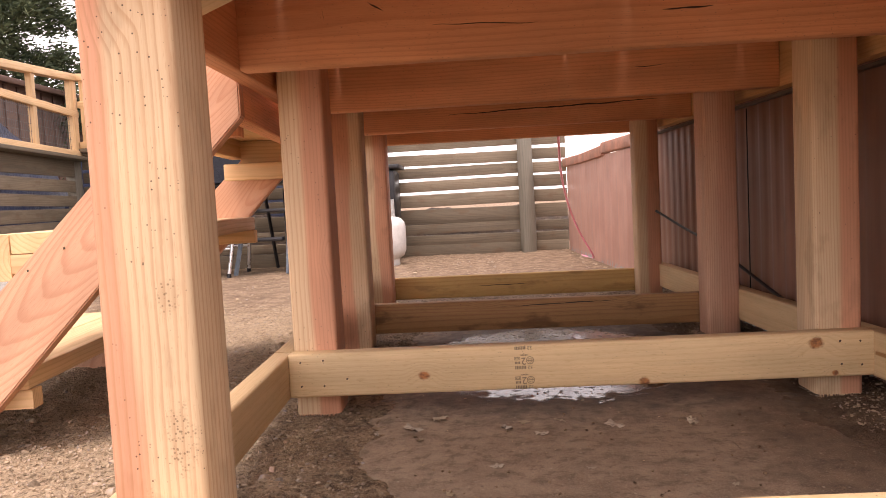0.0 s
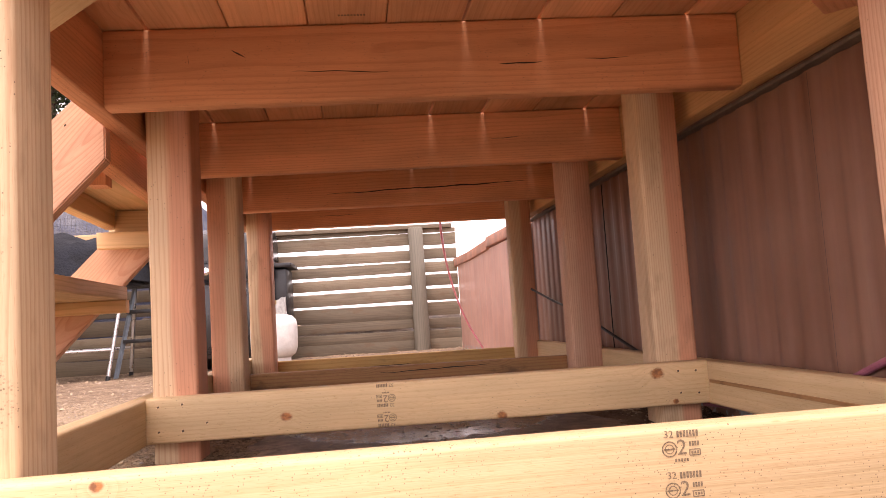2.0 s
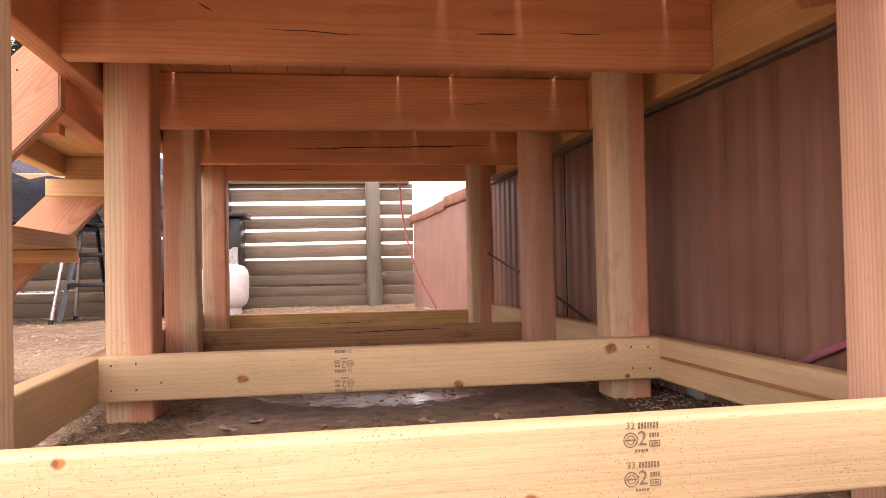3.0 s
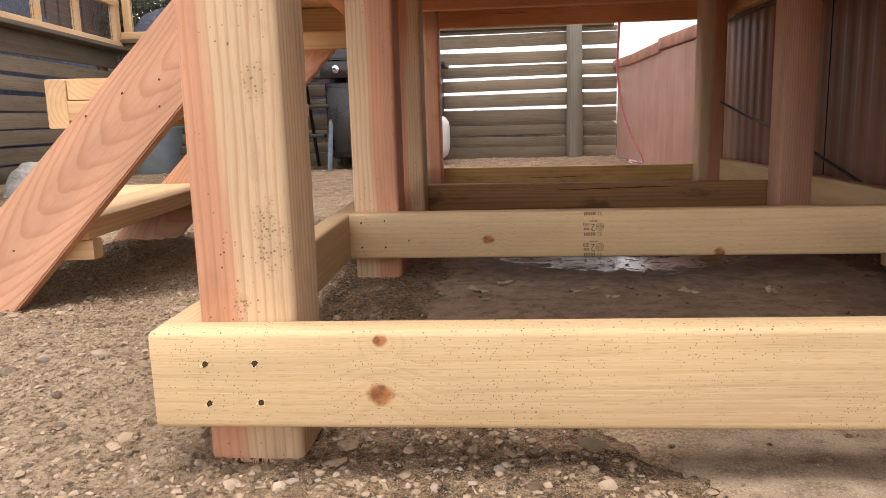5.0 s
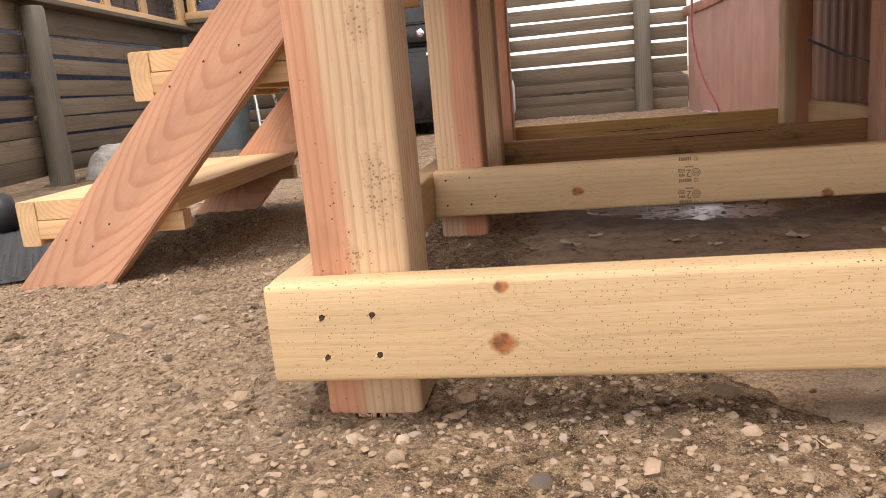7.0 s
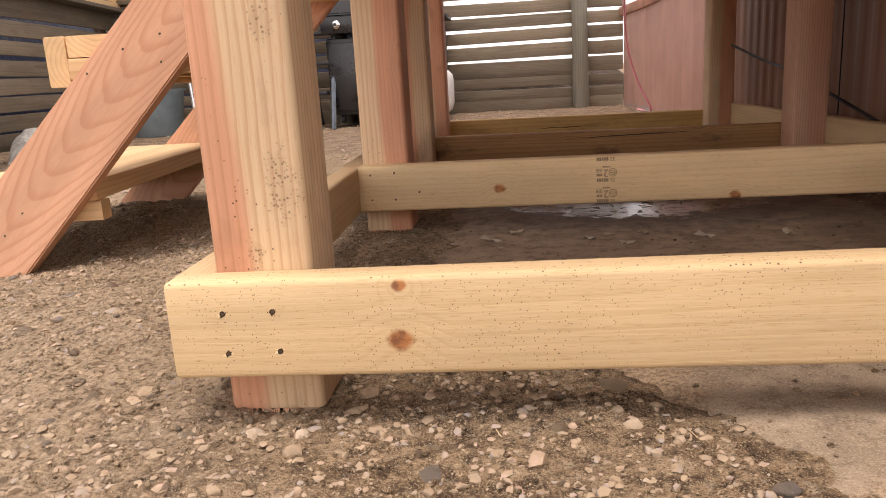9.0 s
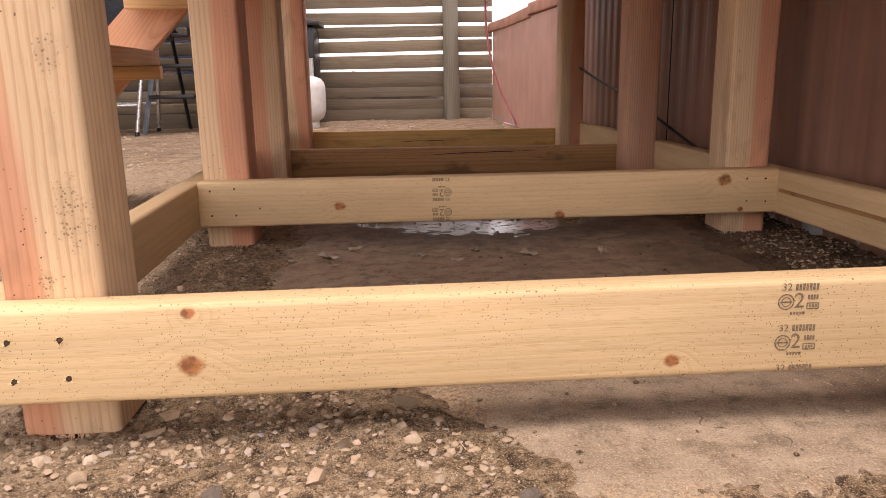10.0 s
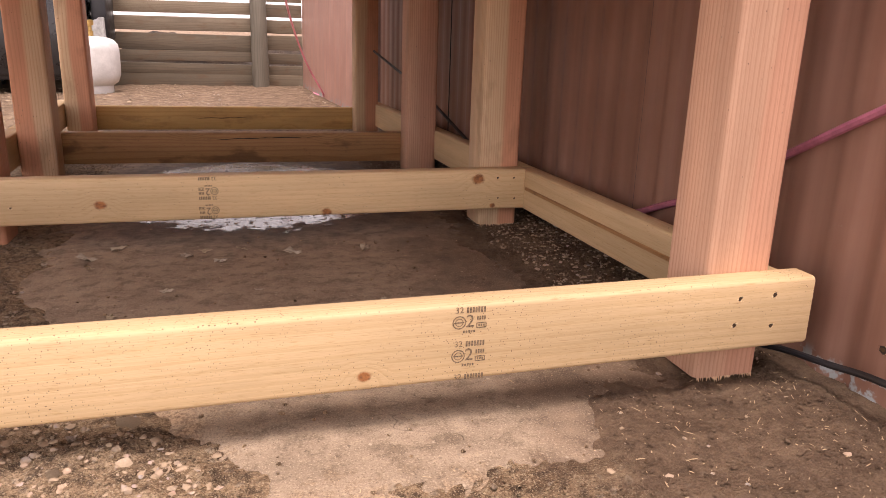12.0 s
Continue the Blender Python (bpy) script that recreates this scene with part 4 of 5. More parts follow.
def panel_bm(a, b, z0, z1, thick=0.03):
    """Flat sheets with shallow ribs, standing between two points of the plan."""
    a, b = Vector((*a, 0)), Vector((*b, 0))
    d = (b - a).normalized()
    n = Vector((-d.y, d.x, 0))
    if n.x > 0:
        n = -n
    bm = bmesh.new()
    L = (b - a).length
    cols = []
    u = 0.0
    while u < L:
        for du, h in ((0, 0), (0.14, 0), (0.15, 0.0016), (0.16, 0.0016), (0.17, 0)):
            if u + du <= L:
                p = a + d * (u + du) + n * h
                cols.append([bm.verts.new((p.x, p.y, z)) for z in (z0, z1)] + [bm.verts.new((p.x - n.x * thick, p.y - n.y * thick, z)) for z in (z0, z1)])
        u += 0.1702
    for p, q in zip(cols, cols[1:]):
        for i, j in ((0, 1), (1, 3), (3, 2), (2, 0)):
            bm.faces.new((p[i], p[j], q[j], q[i]))
    bm.faces.new([cols[0][i] for i in (0, 2, 3, 1)])
    bm.faces.new([cols[-1][i] for i in (0, 1, 3, 2)])
    bmesh.ops.recalc_face_normals(bm, faces=bm.faces[:])
    return bm


PA, PB = (0.862, 3.30), (0.762, 5.62)
panel = tagged(part("wall_far_east", panel_bm(PA, PB, -0.06, 0.612), M_PANEL), "faded brown sheet metal wall with a rusty cap", "wall", kind="structure")
pd = Vector((PB[0] - PA[0], PB[1] - PA[1], 0))
for k, (f0, f1, dz) in enumerate(((0.0, 0.42, 0.034), (0.415, 0.72, 0.020), (0.715, 1.0, 0.018))):
    mid = Vector((*PA, 0)) + pd * ((f0 + f1) / 2)
    part("cap_flashing", lumber_bm(pd.length * (f1 - f0), 0.05, 0.06, 0.006), M_CAP, panel, "rust-red bent cap strip", axes(mid + Vector((0.01, 0, 0.612 + dz)), pd, (1, 0, 0)) @ pose(0, 0, 0, 0, (0.6, -0.8, 0.5)[k], 0))

# ---- cords ----
pts = curve_points([(0.455, 3.19, 0.66), (0.468, 3.30, 0.61), (0.505, 3.6, 0.53), (0.560, 3.95, 0.43), (0.625, 4.25, 0.31), (0.700, 4.45, 0.175), (0.790, 4.60, 0.035), (0.805, 4.75, 0.003), (0.78, 5.0, 0.0)], 46)
tagged(part("extension_cord", tube_bm(pts, 0.0055), M_PINK), "bright pink extension cord hanging to the ground", "cord")
pts = curve_points([(wall_x(0.3) - 0.008, 0.30, 0.57), (wall_x(0.55) - 0.008, 0.55, 0.42), (wall_x(0.70) - 0.007, 0.70, 0.348), (wall_x(0.84) - 0.007, 0.842, 0.272), (wall_x(1.0) - 0.007, 1.0, 0.185), (wall_x(1.12) - 0.007, 1.12, 0.135), (wall_x(1.3) - 0.007, 1.32, 0.06), (wall_x(1.5) - 0.007, 1.5, 0.03), (wall_x(1.7) - 0.007, 1.7, 0.016)], 46)
tagged(part("power_cord", tube_bm(pts, 0.0058), M_MAUVE), "dusty pink power cord slung along the brown wall", "cord")
pts = curve_points([(skew_x(0.82, 2.9), 2.90, 0.33), (skew_x(0.855, 2.7), 2.70, 0.275), (skew_x(0.862, 2.45), 2.45, 0.235), (skew_x(0.868, 2.2), 2.22, 0.18), (skew_x(0.87, 1.9), 1.9, 0.11)], 30)
tagged(part("black_cable", tube_bm(pts, 0.0045), M_BLACK), "thin black cable sagging behind the posts", "cable")
pts = curve_points([(0.845, 0.93, 0.004), (0.872, 0.85, 0.010), (0.903, 0.785, 0.022), (0.912, 0.70, 0.034), (0.915, 0.62, 0.046), (0.918, 0.45, 0.052), (0.92, 0.2, 0.04)], 30)
tagged(part("ground_cable", tube_bm(pts, 0.0046), M_BLACK), "thick black cable lying along the wall foot", "cable")
wn_at = axes((wall_x(0.665) - 0.0005, 0.665, 0.066), (0, 1, 0), (0, 0, 1))
part("wall_screw", SCREW, None, wall, "", wn_at @ Matrix.Scale(1.3, 4))

# ---- back fence and side fence ----
def fence_line(name, label, a, b, tops, post_at, post_h, slat_ends, seed, slat=0.080, z0=0.008, pitch=0.0985, courses=()):
    """Horizontal boards nailed behind round posts. Points of the plan; ends are distances along the line."""
    rng = random.Random(seed)
    a, b = Vector((*a, 0)), Vector((*b, 0))
    d = (b - a).normalized()
    inward = Vector((d.y, -d.x, 0))
    f = thing(name, Matrix.Translation(a), label, "fence")
    lens = (b - a).length
    for s in post_at:
        p = a + d * s + inward * 0.075
        g = ground_z(p.x, p.y)
        prof = [(0.056, -0.05), (0.058, 0.1), (0.055, 0.5), (0.054, post_h - 0.01), (0.048, post_h)]
        bm = lathe_bm([(r, z) for r, z in prof], 18)
        bmesh.ops.rotate(bm, cent=(0, 0, 0), matrix=Matrix.Rotation(radians(90), 3, "Y"), verts=bm.verts)
        at = Matrix.Translation((p.x, p.y, g)) @ Matrix.Rotation(radians(-90 + rng.uniform(-1.5, 1.5)), 4, "Y")
        part("fence_post", bm, M_GREY_POST, f, "weathered grey round post", at)
    if not courses:
        n = int((tops - z0 - slat) / pitch) + 1
        courses = [(z0 + k * pitch, z0 + k * pitch + slat + (0.010 if k < 2 else 0.0)) for k in range(n)]
        courses[-1] = (courses[-1][0], tops + 0.012)
    for s0, s1 in slat_ends:
        for lo, hi in courses:
            zc, h = (lo + hi) / 2 + rng.uniform(-0.004, 0.004), hi - lo + rng.uniform(-0.006, 0.006)
            mid = a + d * ((s0 + s1) / 2)
            at = axes((mid.x, mid.y, zc), d, (0, 0, 1)) @ pose(0, 0, 0, rng.uniform(-2, 2), 0, rng.uniform(-0.55, 0.55))
            part("fence_board", lumber_bm(s1 - s0 - 0.006, h, 0.02, 0.003, rng.uniform(-0.004, 0.004)), M_GREY, f, "", at)
    return f, a, d, inward


CORNER = (-2.86, 5.60)
back, ba, bd, bi = fence_line("board_fence", "weathered grey board fence with wide gaps between boards", CORNER, (0.755, 5.60), 0.90, (0.0, 1.65, 3.335), 0.90, ((0.02, 1.65), (1.65, 3.335), (3.335, 3.635)), 3,
                               courses=((-0.03, 0.070), (0.074, 0.143), (0.155, 0.228), (0.242, 0.347), (0.364, 0.451), (0.470, 0.550), (0.571, 0.650), (0.671, 0.752), (0.773, 0.863), (0.872, 0.905)))
part("cap_rail", lumber_bm(3.60, 0.07, 0.03, 0.003), M_GREY, back, "", axes((-1.055, 5.59, 0.915), (1, 0, 0), (0, 1, 0)))
side, sa, sd, si = fence_line("side_board_fence", "weathered grey board fence topped by a new timber frame", (-2.40, 2.20), (-2.86, 5.56), 0.83, (0.05, 1.235), 0.84, ((0.0, 1.235), (1.235, 3.36)), 5, z0=0.015)
slen = 3.39
mid = sa + sd * (slen / 2)
part("cap_plank", lumber_bm(slen, 0.14, 0.025, 0.003), M_GREY, side, "grey cap plank", axes(mid + si * 0.04 + Vector((0, 0, 0.848)), sd, si))

# ---- wire-mesh run framed in new timber, standing on the fences ----
run = thing("mesh_run_frame", pose(*CORNER, 0.862), "new timber frame with wire mesh standing on the fence", "animal run")


def frame_side(origin, d, length, studs, z0, z1, rise):
    """Rails, studs and wire of one side of the run."""
    up = Vector((0, 0, 1))
    o = Vector((*origin, 0))
    part("bottom_rail", lumber_bm(length, 0.05, 0.06, 0.003), M_NEW, run, "", axes(o + d * length / 2 + up * (z0 + 0.025), d, up))
    part("middle_rail", lumber_bm(length, 0.05, 0.045, 0.003), M_NEW, run, "", axes(o + d * length / 2 + up * (z0 + 0.325), d, up))
    t = (d + up * rise).normalized()
    part("top_rail", lumber_bm(length * 1.03, 0.05, 0.07, 0.003), M_NEW, run, "", axes(o + d * length / 2 + up * (z1 + rise * length / 2), t, up))
    for s, w in studs:
        h = z1 + rise * s - z0 - 0.05
        part("stud", lumber_bm(h, w, 0.04, 0.003), M_NEW, run, "", axes(o + d * s + up * (z0 + 0.05 + h / 2), up, d))
    bm = bmesh.new()
    rods = [(o + d * s + up * (z0 + 0.05), o + d * s + up * (z0 + 0.30)) for s in np.arange(0.03, length, 0.026)]
    rods += [(o + d * 0.01 + up * z, o + d * (length - 0.01) + up * z) for z in np.arange(z0 + 0.08, z0 + 0.30, 0.05)]
    for p, q in rods:
        e = (q - p).normalized()
        s1 = e.orthogonal().normalized() * 0.0013
        s2 = e.cross(s1)
        va = [bm.verts.new(p + v) for v in (s1, s2, -s1, -s2)]
        vb = [bm.verts.new(q + v) for v in (s1, s2, -s1, -s2)]
        for k in range(4):
            bm.faces.new((va[k], va[(k + 1) % 4], vb[(k + 1) % 4], vb[k]))
    part("wire_mesh", bm, M_WIRE, run, "welded wire mesh", I4, smooth=False)


frame_side(CORNER, -sd, 2.6, ((0.06, 0.11), (0.72, 0.05), (1.25, 0.05), (1.9, 0.05)), 0.862, 1.46, -0.085)
frame_side((CORNER[0] + 0.03, CORNER[1] + 0.0), bd, 1.55, ((0.05, 0.06), (0.6, 0.05), (1.1, 0.05), (1.5, 0.05)), 0.932, 1.46, -0.05)

# ---- behind the fences ----
def heap_bm(sx, sy, sz, seed, rows=16, cols=24):
    """A draped, folded mound."""
    bm = bmesh.new()
    g = []
    for j in range(rows):
        line = []
        for i in range(cols):
            u, v = i / (cols - 1) * 2 - 1, j / (rows - 1) * 2 - 1
            h = max(0.0, (1 - abs(u) ** 4) * (1 - abs(v) ** 4)) ** 0.6
            f = 1 + 0.22 * noise.noise(Vector((u * 2.2, v * 2.2, seed))) + 0.08 * noise.noise(Vector((u * 7, v * 7, seed)))
            line.append(bm.verts.new((u * sx, v * sy, h * sz * f)))
        g.append(line)
    for a, b in zip(g, g[1:]):
        for i in range(cols - 1):
            bm.faces.new((a[i], a[i + 1], b[i + 1], b[i]))
    rim = [e for e in bm.edges if e.is_boundary]
    bmesh.ops.contextual_create(bm, geom=rim)
    bmesh.ops.recalc_face_normals(bm, faces=bm.faces[:])
    return bm


tagged(part("blue_tarpaulin", heap_bm(0.9, 2.2, 1.5, 4.0), M_TARP, None, "", pose(-4.3, 5.2, -0.05, 0, 0, 8)), "navy blue tarpaulin thrown over a heap behind the fence", "tarpaulin")
tagged(part("blue_tarpaulin", heap_bm(1.3, 0.7, 1.45, 9.0), M_TARP, None, "", pose(-2.3, 7.0, -0.05)), "navy blue tarpaulin bundle behind the back fence", "tarpaulin")
for x, y, sx, sz, sd_ in ((-0.05, 6.3, 0.55, 0.36, 1.0), (0.55, 6.9, 0.5, 0.33, 2.0), (-1.3, 6.6, 0.7, 0.5, 5.0)):
    tagged(part("brush_mound", heap_bm(sx, 0.35, sz, sd_), M_BRUSH, None, "", pose(x, y, -0.05)), "brown heap of brush behind the fence", "brush")
shed = thing("garden_shed", pose(-6.2, 8.2, -0.02), "dark brown timber shed behind the fence", "shed")
part("wall", box_bm(2.6, 3.0, 1.95, 0.01), M_SHED, shed, "", pose(-6.2, 8.2, 0.94))
for k in range(13):
    part("cladding_batten", box_bm(0.02, 0.05, 1.9, 0.003), M_SHED, shed, "", pose(-4.89, 6.8 + 0.233 * k, 0.94))
for sx in (-1, 1):
    part("roof", box_bm(1.55, 3.3, 0.06, 0.01), M_SHED, shed, "", pose(-6.2 + sx * 0.70, 8.2, 2.08, 0, sx * 13, 0))


def conifer(place, height, radius, seed):
    rng = random.Random(seed)
    t = thing("conifer_tree", Matrix.Translation(place), "dark green shaggy conifer behind the fence", "tree", "trees behind the fence")
    lean = Vector((rng.uniform(-0.03, 0.03), rng.uniform(-0.03, 0.03), 0))
    base = Vector(place)
    stem = [base + Vector((0, 0, height * k / 8)) + lean * k * height * 0.1 for k in range(9)]
    part("trunk", tube_bm(stem, lambda u: 0.16 * (1 - u) + 0.015, 9), M_BARK, t)
    verts, faces = [], []
    limb = bmesh.new()
    for i in range(64):
        f = 0.14 + 0.84 * (i / 64)
        root = base + Vector((0, 0, height * f)) + lean * f * 8 * height * 0.1
        a = i * 2.4 + rng.uniform(-0.4, 0.4)
        reach = radius * (1.05 - f * 0.78) * rng.uniform(0.6, 1.15)
        tip = root + Vector((math.cos(a) * reach, math.sin(a) * reach, reach * rng.uniform(-0.05, 0.45)))
        side = Vector((-math.sin(a), math.cos(a), 0)) * 0.012
        ra = [limb.verts.new(root + v) for v in (side * 1.6, Vector((0, 0, 0.02)), -side * 1.6)]
        rb = [limb.verts.new(tip + v * 0.3) for v in (side, Vector((0, 0, 0.012)), -side)]
        for k in range(3):
            limb.faces.new((ra[k], ra[(k + 1) % 3], rb[(k + 1) % 3], rb[k]))
        for _ in range(16):
            u = rng.uniform(0.25, 1.05)
            c = root.lerp(tip, u) + Vector((rng.gauss(0, 0.10), rng.gauss(0, 0.10), rng.gauss(0, 0.07)))
            for _ in range(60):
                p = c + Vector((rng.gauss(0, 0.085), rng.gauss(0, 0.085), rng.gauss(0, 0.07)))
                d = Vector((math.cos(a) + rng.gauss(0, 0.7), math.sin(a) + rng.gauss(0, 0.7), rng.uniform(-0.2, 0.9))).normalized() * rng.uniform(0.05, 0.12)
                w = d.orthogonal().normalized() * rng.uniform(0.009, 0.019)
                w.rotate(Matrix.Rotation(rng.uniform(0, 3.1), 3, d.normalized()))
                n = len(verts)
                verts.extend([tuple(p), tuple(p + d * 0.5 + w), tuple(p + d), tuple(p + d * 0.5 - w)])
                faces.append((n, n + 1, n + 2, n + 3))
    part("limbs", limb, M_BARK, t)
    me = bpy.data.meshes.new("crown")
    me.from_pydata(verts, [], faces)
    me.materials.append(M_LEAF)
    ob = part("crown", me, None, t)
    ob["kind"] = "stuff"


conifer((-5.9, 9.3, -0.03), 5.4, 1.75, 3)
conifer((-7.6, 10.6, -0.03), 6.2, 1.9, 5)
conifer((-4.4, 11.0, -0.03), 5.6, 1.6, 8)

# ---- grill, gas tank, table, ladder, tub, bag ----
grill = thing("gas_grill", pose(-0.850, 5.3500, 0), "black enamel gas grill with chrome knobs", "grill")
part("cabinet", box_bm(0.66, 0.42, 0.50, 0.012), M_CHAR, grill, "", pose(-0.890, 5.3700, 0.30))
for sx in (-1, 1):
    part("door", box_bm(0.31, 0.016, 0.44, 0.008), M_CHAR, grill, "", pose(-0.89 + sx * 0.16, 5.1520, 0.30))
part("control_panel", box_bm(0.70, 0.06, 0.11, 0.012), M_CHAR, grill, "", pose(-0.890, 5.1500, 0.632))
part("firebox", box_bm(0.70, 0.42, 0.12, 0.02), M_CHAR, grill, "", pose(-0.890, 5.3900, 0.64))
bm = bmesh.new()
prof = [(-0.22, 0.0), (-0.215, 0.10), (-0.16, 0.20), (-0.05, 0.245), (0.08, 0.24), (0.18, 0.18), (0.22, 0.06), (0.22, 0.0)]
ends = [[bm.verts.new((x, y, z)) for y, z in prof] for x in (-0.34, 0.34)]
for k in range(len(prof)):
    q = (k + 1) % len(prof)
    bm.faces.new((ends[0][k], ends[0][q], ends[1][q], ends[1][k]))
bm.faces.new(ends[0][::-1])
bm.faces.new(ends[1])
bmesh.ops.recalc_face_normals(bm, faces=bm.faces[:])
bmesh.ops.bevel(bm, geom=bm.edges[:], offset=0.012, segments=2, affect="EDGES")
part("lid", bm, M_CHAR, grill, "", pose(-0.890, 5.3900, 0.70))
knob_bm = [(0.001, 0.0), (0.026, 0.0), (0.026, 0.008), (0.020, 0.012), (0.019, 0.03), (0.012, 0.036), (0.001, 0.036)]
for i, x in enumerate((-1.10, -0.94, -0.78, -0.62)):
    k = part("knob", lathe_bm(knob_bm, 18), M_CHROME, grill, "chrome control knob", pose(x - 0.03, 5.121, 0.634, 90, 0, 0))
    part("knob_centre", lathe_bm([(0.001, 0), (0.011, 0), (0.011, 0.003), (0.001, 0.003)], 12), M_PINK if i == 1 else M_BLACK, k, "", pose(x - 0.03, 5.086, 0.634, 90, 0, 0))
plate = bmesh.new()
for k in range(6):
    add_bar(plate, -0.05 + k * 0.02, 0, 0.013, 0.018)
part("name_plate", plate, M_ALU, grill, "row of pale bars", axes((-0.890, 5.1435, 0.50), (1, 0, 0), (0, 0, 1)), smooth=False)
part("side_shelf", box_bm(0.14, 0.40, 0.03, 0.008), M_BLACK, grill, "", pose(-0.480, 5.3700, 0.655))
part("shelf_bracket", box_bm(0.09, 0.34, 0.34, 0.02), M_BLACK, grill, "", pose(-0.492, 5.3700, 0.465))
for sx in (-1, 1):
    for sy in (-1, 1):
        part("caster", lathe_bm([(0.001, -0.012), (0.025, -0.012), (0.025, 0.012), (0.001, 0.012)], 14), M_BLACK, grill, "", pose(-0.89 + sx * 0.260, 5.3700 + sy * 0.17, 0.022, 0, 90, 0))

tank = thing("propane_tank", pose(-0.52, 4.99, 0.0), "white steel propane tank with a collar, on the dirt", "gas tank")
part("body", lathe_bm([(0.02, 0.03), (0.10, 0.035), (0.135, 0.06), (0.150, 0.10), (0.152, 0.17), (0.152, 0.245), (0.145, 0.278), (0.124, 0.303), (0.08, 0.318), (0.02, 0.322)], 32), M_TANK, tank, "", pose(-0.52, 4.99, 0.0))
part("foot_ring", lathe_bm([(0.098, -0.008), (0.104, -0.008), (0.104, 0.045), (0.098, 0.045)], 28), M_TANK, tank, "", pose(-0.52, 4.99, 0.0))
bm = bmesh.new()
seg = 26
loops = []
for k in range(seg + 1):
    a = radians(55 + 250 * k / seg)
    dip = 0.03 * (1 - abs(math.sin(a))) if k % 9 < 5 else 0.0
    loops.append([bm.verts.new((r * math.cos(a), r * math.sin(a), z)) for r, z in ((0.082, 0.305), (0.086, 0.305), (0.084, 0.430 - dip), (0.080, 0.430 - dip))])
for p, q in zip(loops, loops[1:]):
    for k in range(4):
        bm.faces.new((p[k], p[(k + 1) % 4], q[(k + 1) % 4], q[k]))
bm.faces.new(loops[0])
bm.faces.new(loops[-1][::-1])
bmesh.ops.recalc_face_normals(bm, faces=bm.faces[:])
part("collar", bm, M_COLLAR, tank, "", pose(-0.52, 4.99, 0.0, 0, 0, -75))
valve = part("valve", lathe_bm([(0.018, 0.318), (0.018, 0.35), (0.012, 0.355), (0.012, 0.38), (0.024, 0.385), (0.024, 0.41), (0.01, 0.415)], 14), M_BRASS, tank, "brass valve", pose(-0.52, 4.99, 0.0))
table = thing("folding_table", pose(-1.75, 5.1, -0.03), "folding table with aluminium legs", "table")
part("tabletop", box_bm(0.80, 0.52, 0.03, 0.008), M_BLACK, table, "", pose(-1.80, 5.12, 0.575))
for sx, sy in ((-1, -1), (1, -1), (-1, 1), (1, 1)):
    top = Vector((-1.80 + sx * 0.33, 5.12 + sy * 0.12, 0.57))
    foot = Vector((-1.80 + sx * 0.255, 5.12 + sy * 0.22, -0.034))
    lg = part("leg", tube_bm([top, foot], 0.0125, 10), M_ALU, table, "aluminium tube")
    part("foot_cap", tube_bm([foot, foot + (top - foot).normalized() * 0.03], 0.015, 10), M_BLACK, lg)
for sy in (-1, 1):
    part("cross_bar", tube_bm([(-2.08, 5.12 + sy * 0.19, 0.16), (-1.52, 5.12 + sy * 0.19, 0.16)], 0.008, 8), M_ALU, table)
cover = tagged(part("cloth_cover", heap_bm(0.44, 0.30, 0.30, 2.0), M_COVER, None, "", pose(-1.80, 5.1, 0.592)), "slate blue cloth cover over a bulky load on the table", "cover")
tagged(part("cloth_bundle", heap_bm(0.20, 0.12, 0.10, 6.0), M_BLACK, None, "", pose(-1.62, 4.93, 0.592)), "dark folded cloth bundle on the table edge", "cloth")

ladder = thing("step_ladder", pose(-1.25, 5.3, -0.03), "grey-blue and black folding step ladder", "ladder")
for sx in (-1, 1):
    part("front_rail", tube_bm([(-1.31 + sx * 0.13, 5.30, 0.78), (-1.37 + sx * 0.18, 5.06, -0.034)], 0.017, 6), M_LADDER, ladder)
    part("rear_rail", tube_bm([(-1.29 + sx * 0.13, 5.33, 0.78), (-1.22 + sx * 0.16, 5.52, -0.034)], 0.014, 6), M_BLACK, ladder)
for k in range(3):
    f = 0.26 + 0.25 * k
    part("step", box_bm(0.29, 0.08, 0.025, 0.005), M_BLACK, ladder, "", pose(-1.365 + 0.02 * k, 5.06 + 0.24 * f, 0.78 * f))
part("top_cap", box_bm(0.32, 0.14, 0.03, 0.008), M_BLACK, ladder, "", pose(-1.30, 5.315, 0.79))

tub = thing("plastic_tub", pose(-2.50, 5.22, -0.03), "blue-grey plastic tub standing on the dirt", "tub")
part("shell", lathe_bm([(0.02, 0.0), (0.17, 0.0), (0.18, 0.01), (0.215, 0.30), (0.225, 0.30), (0.225, 0.315), (0.208, 0.315), (0.172, 0.03), (0.02, 0.03)], 30), M_TUB, tub, "", pose(-2.50, 5.22, -0.03))
part("rim", lathe_bm([(0.219, 0.30), (0.231, 0.30), (0.231, 0.318), (0.219, 0.318)], 30), M_TUB, tub, "", pose(-2.50, 5.22, -0.03))

bag = tagged(part("sand_bag", heap_bm(0.20, 0.14, 0.17, 3.0, 18, 26), M_BAG, None, "", pose(-2.36, 3.80, -0.035, 0, 0, 25)), "grey woven plastic sack lying on the dirt", "sack")

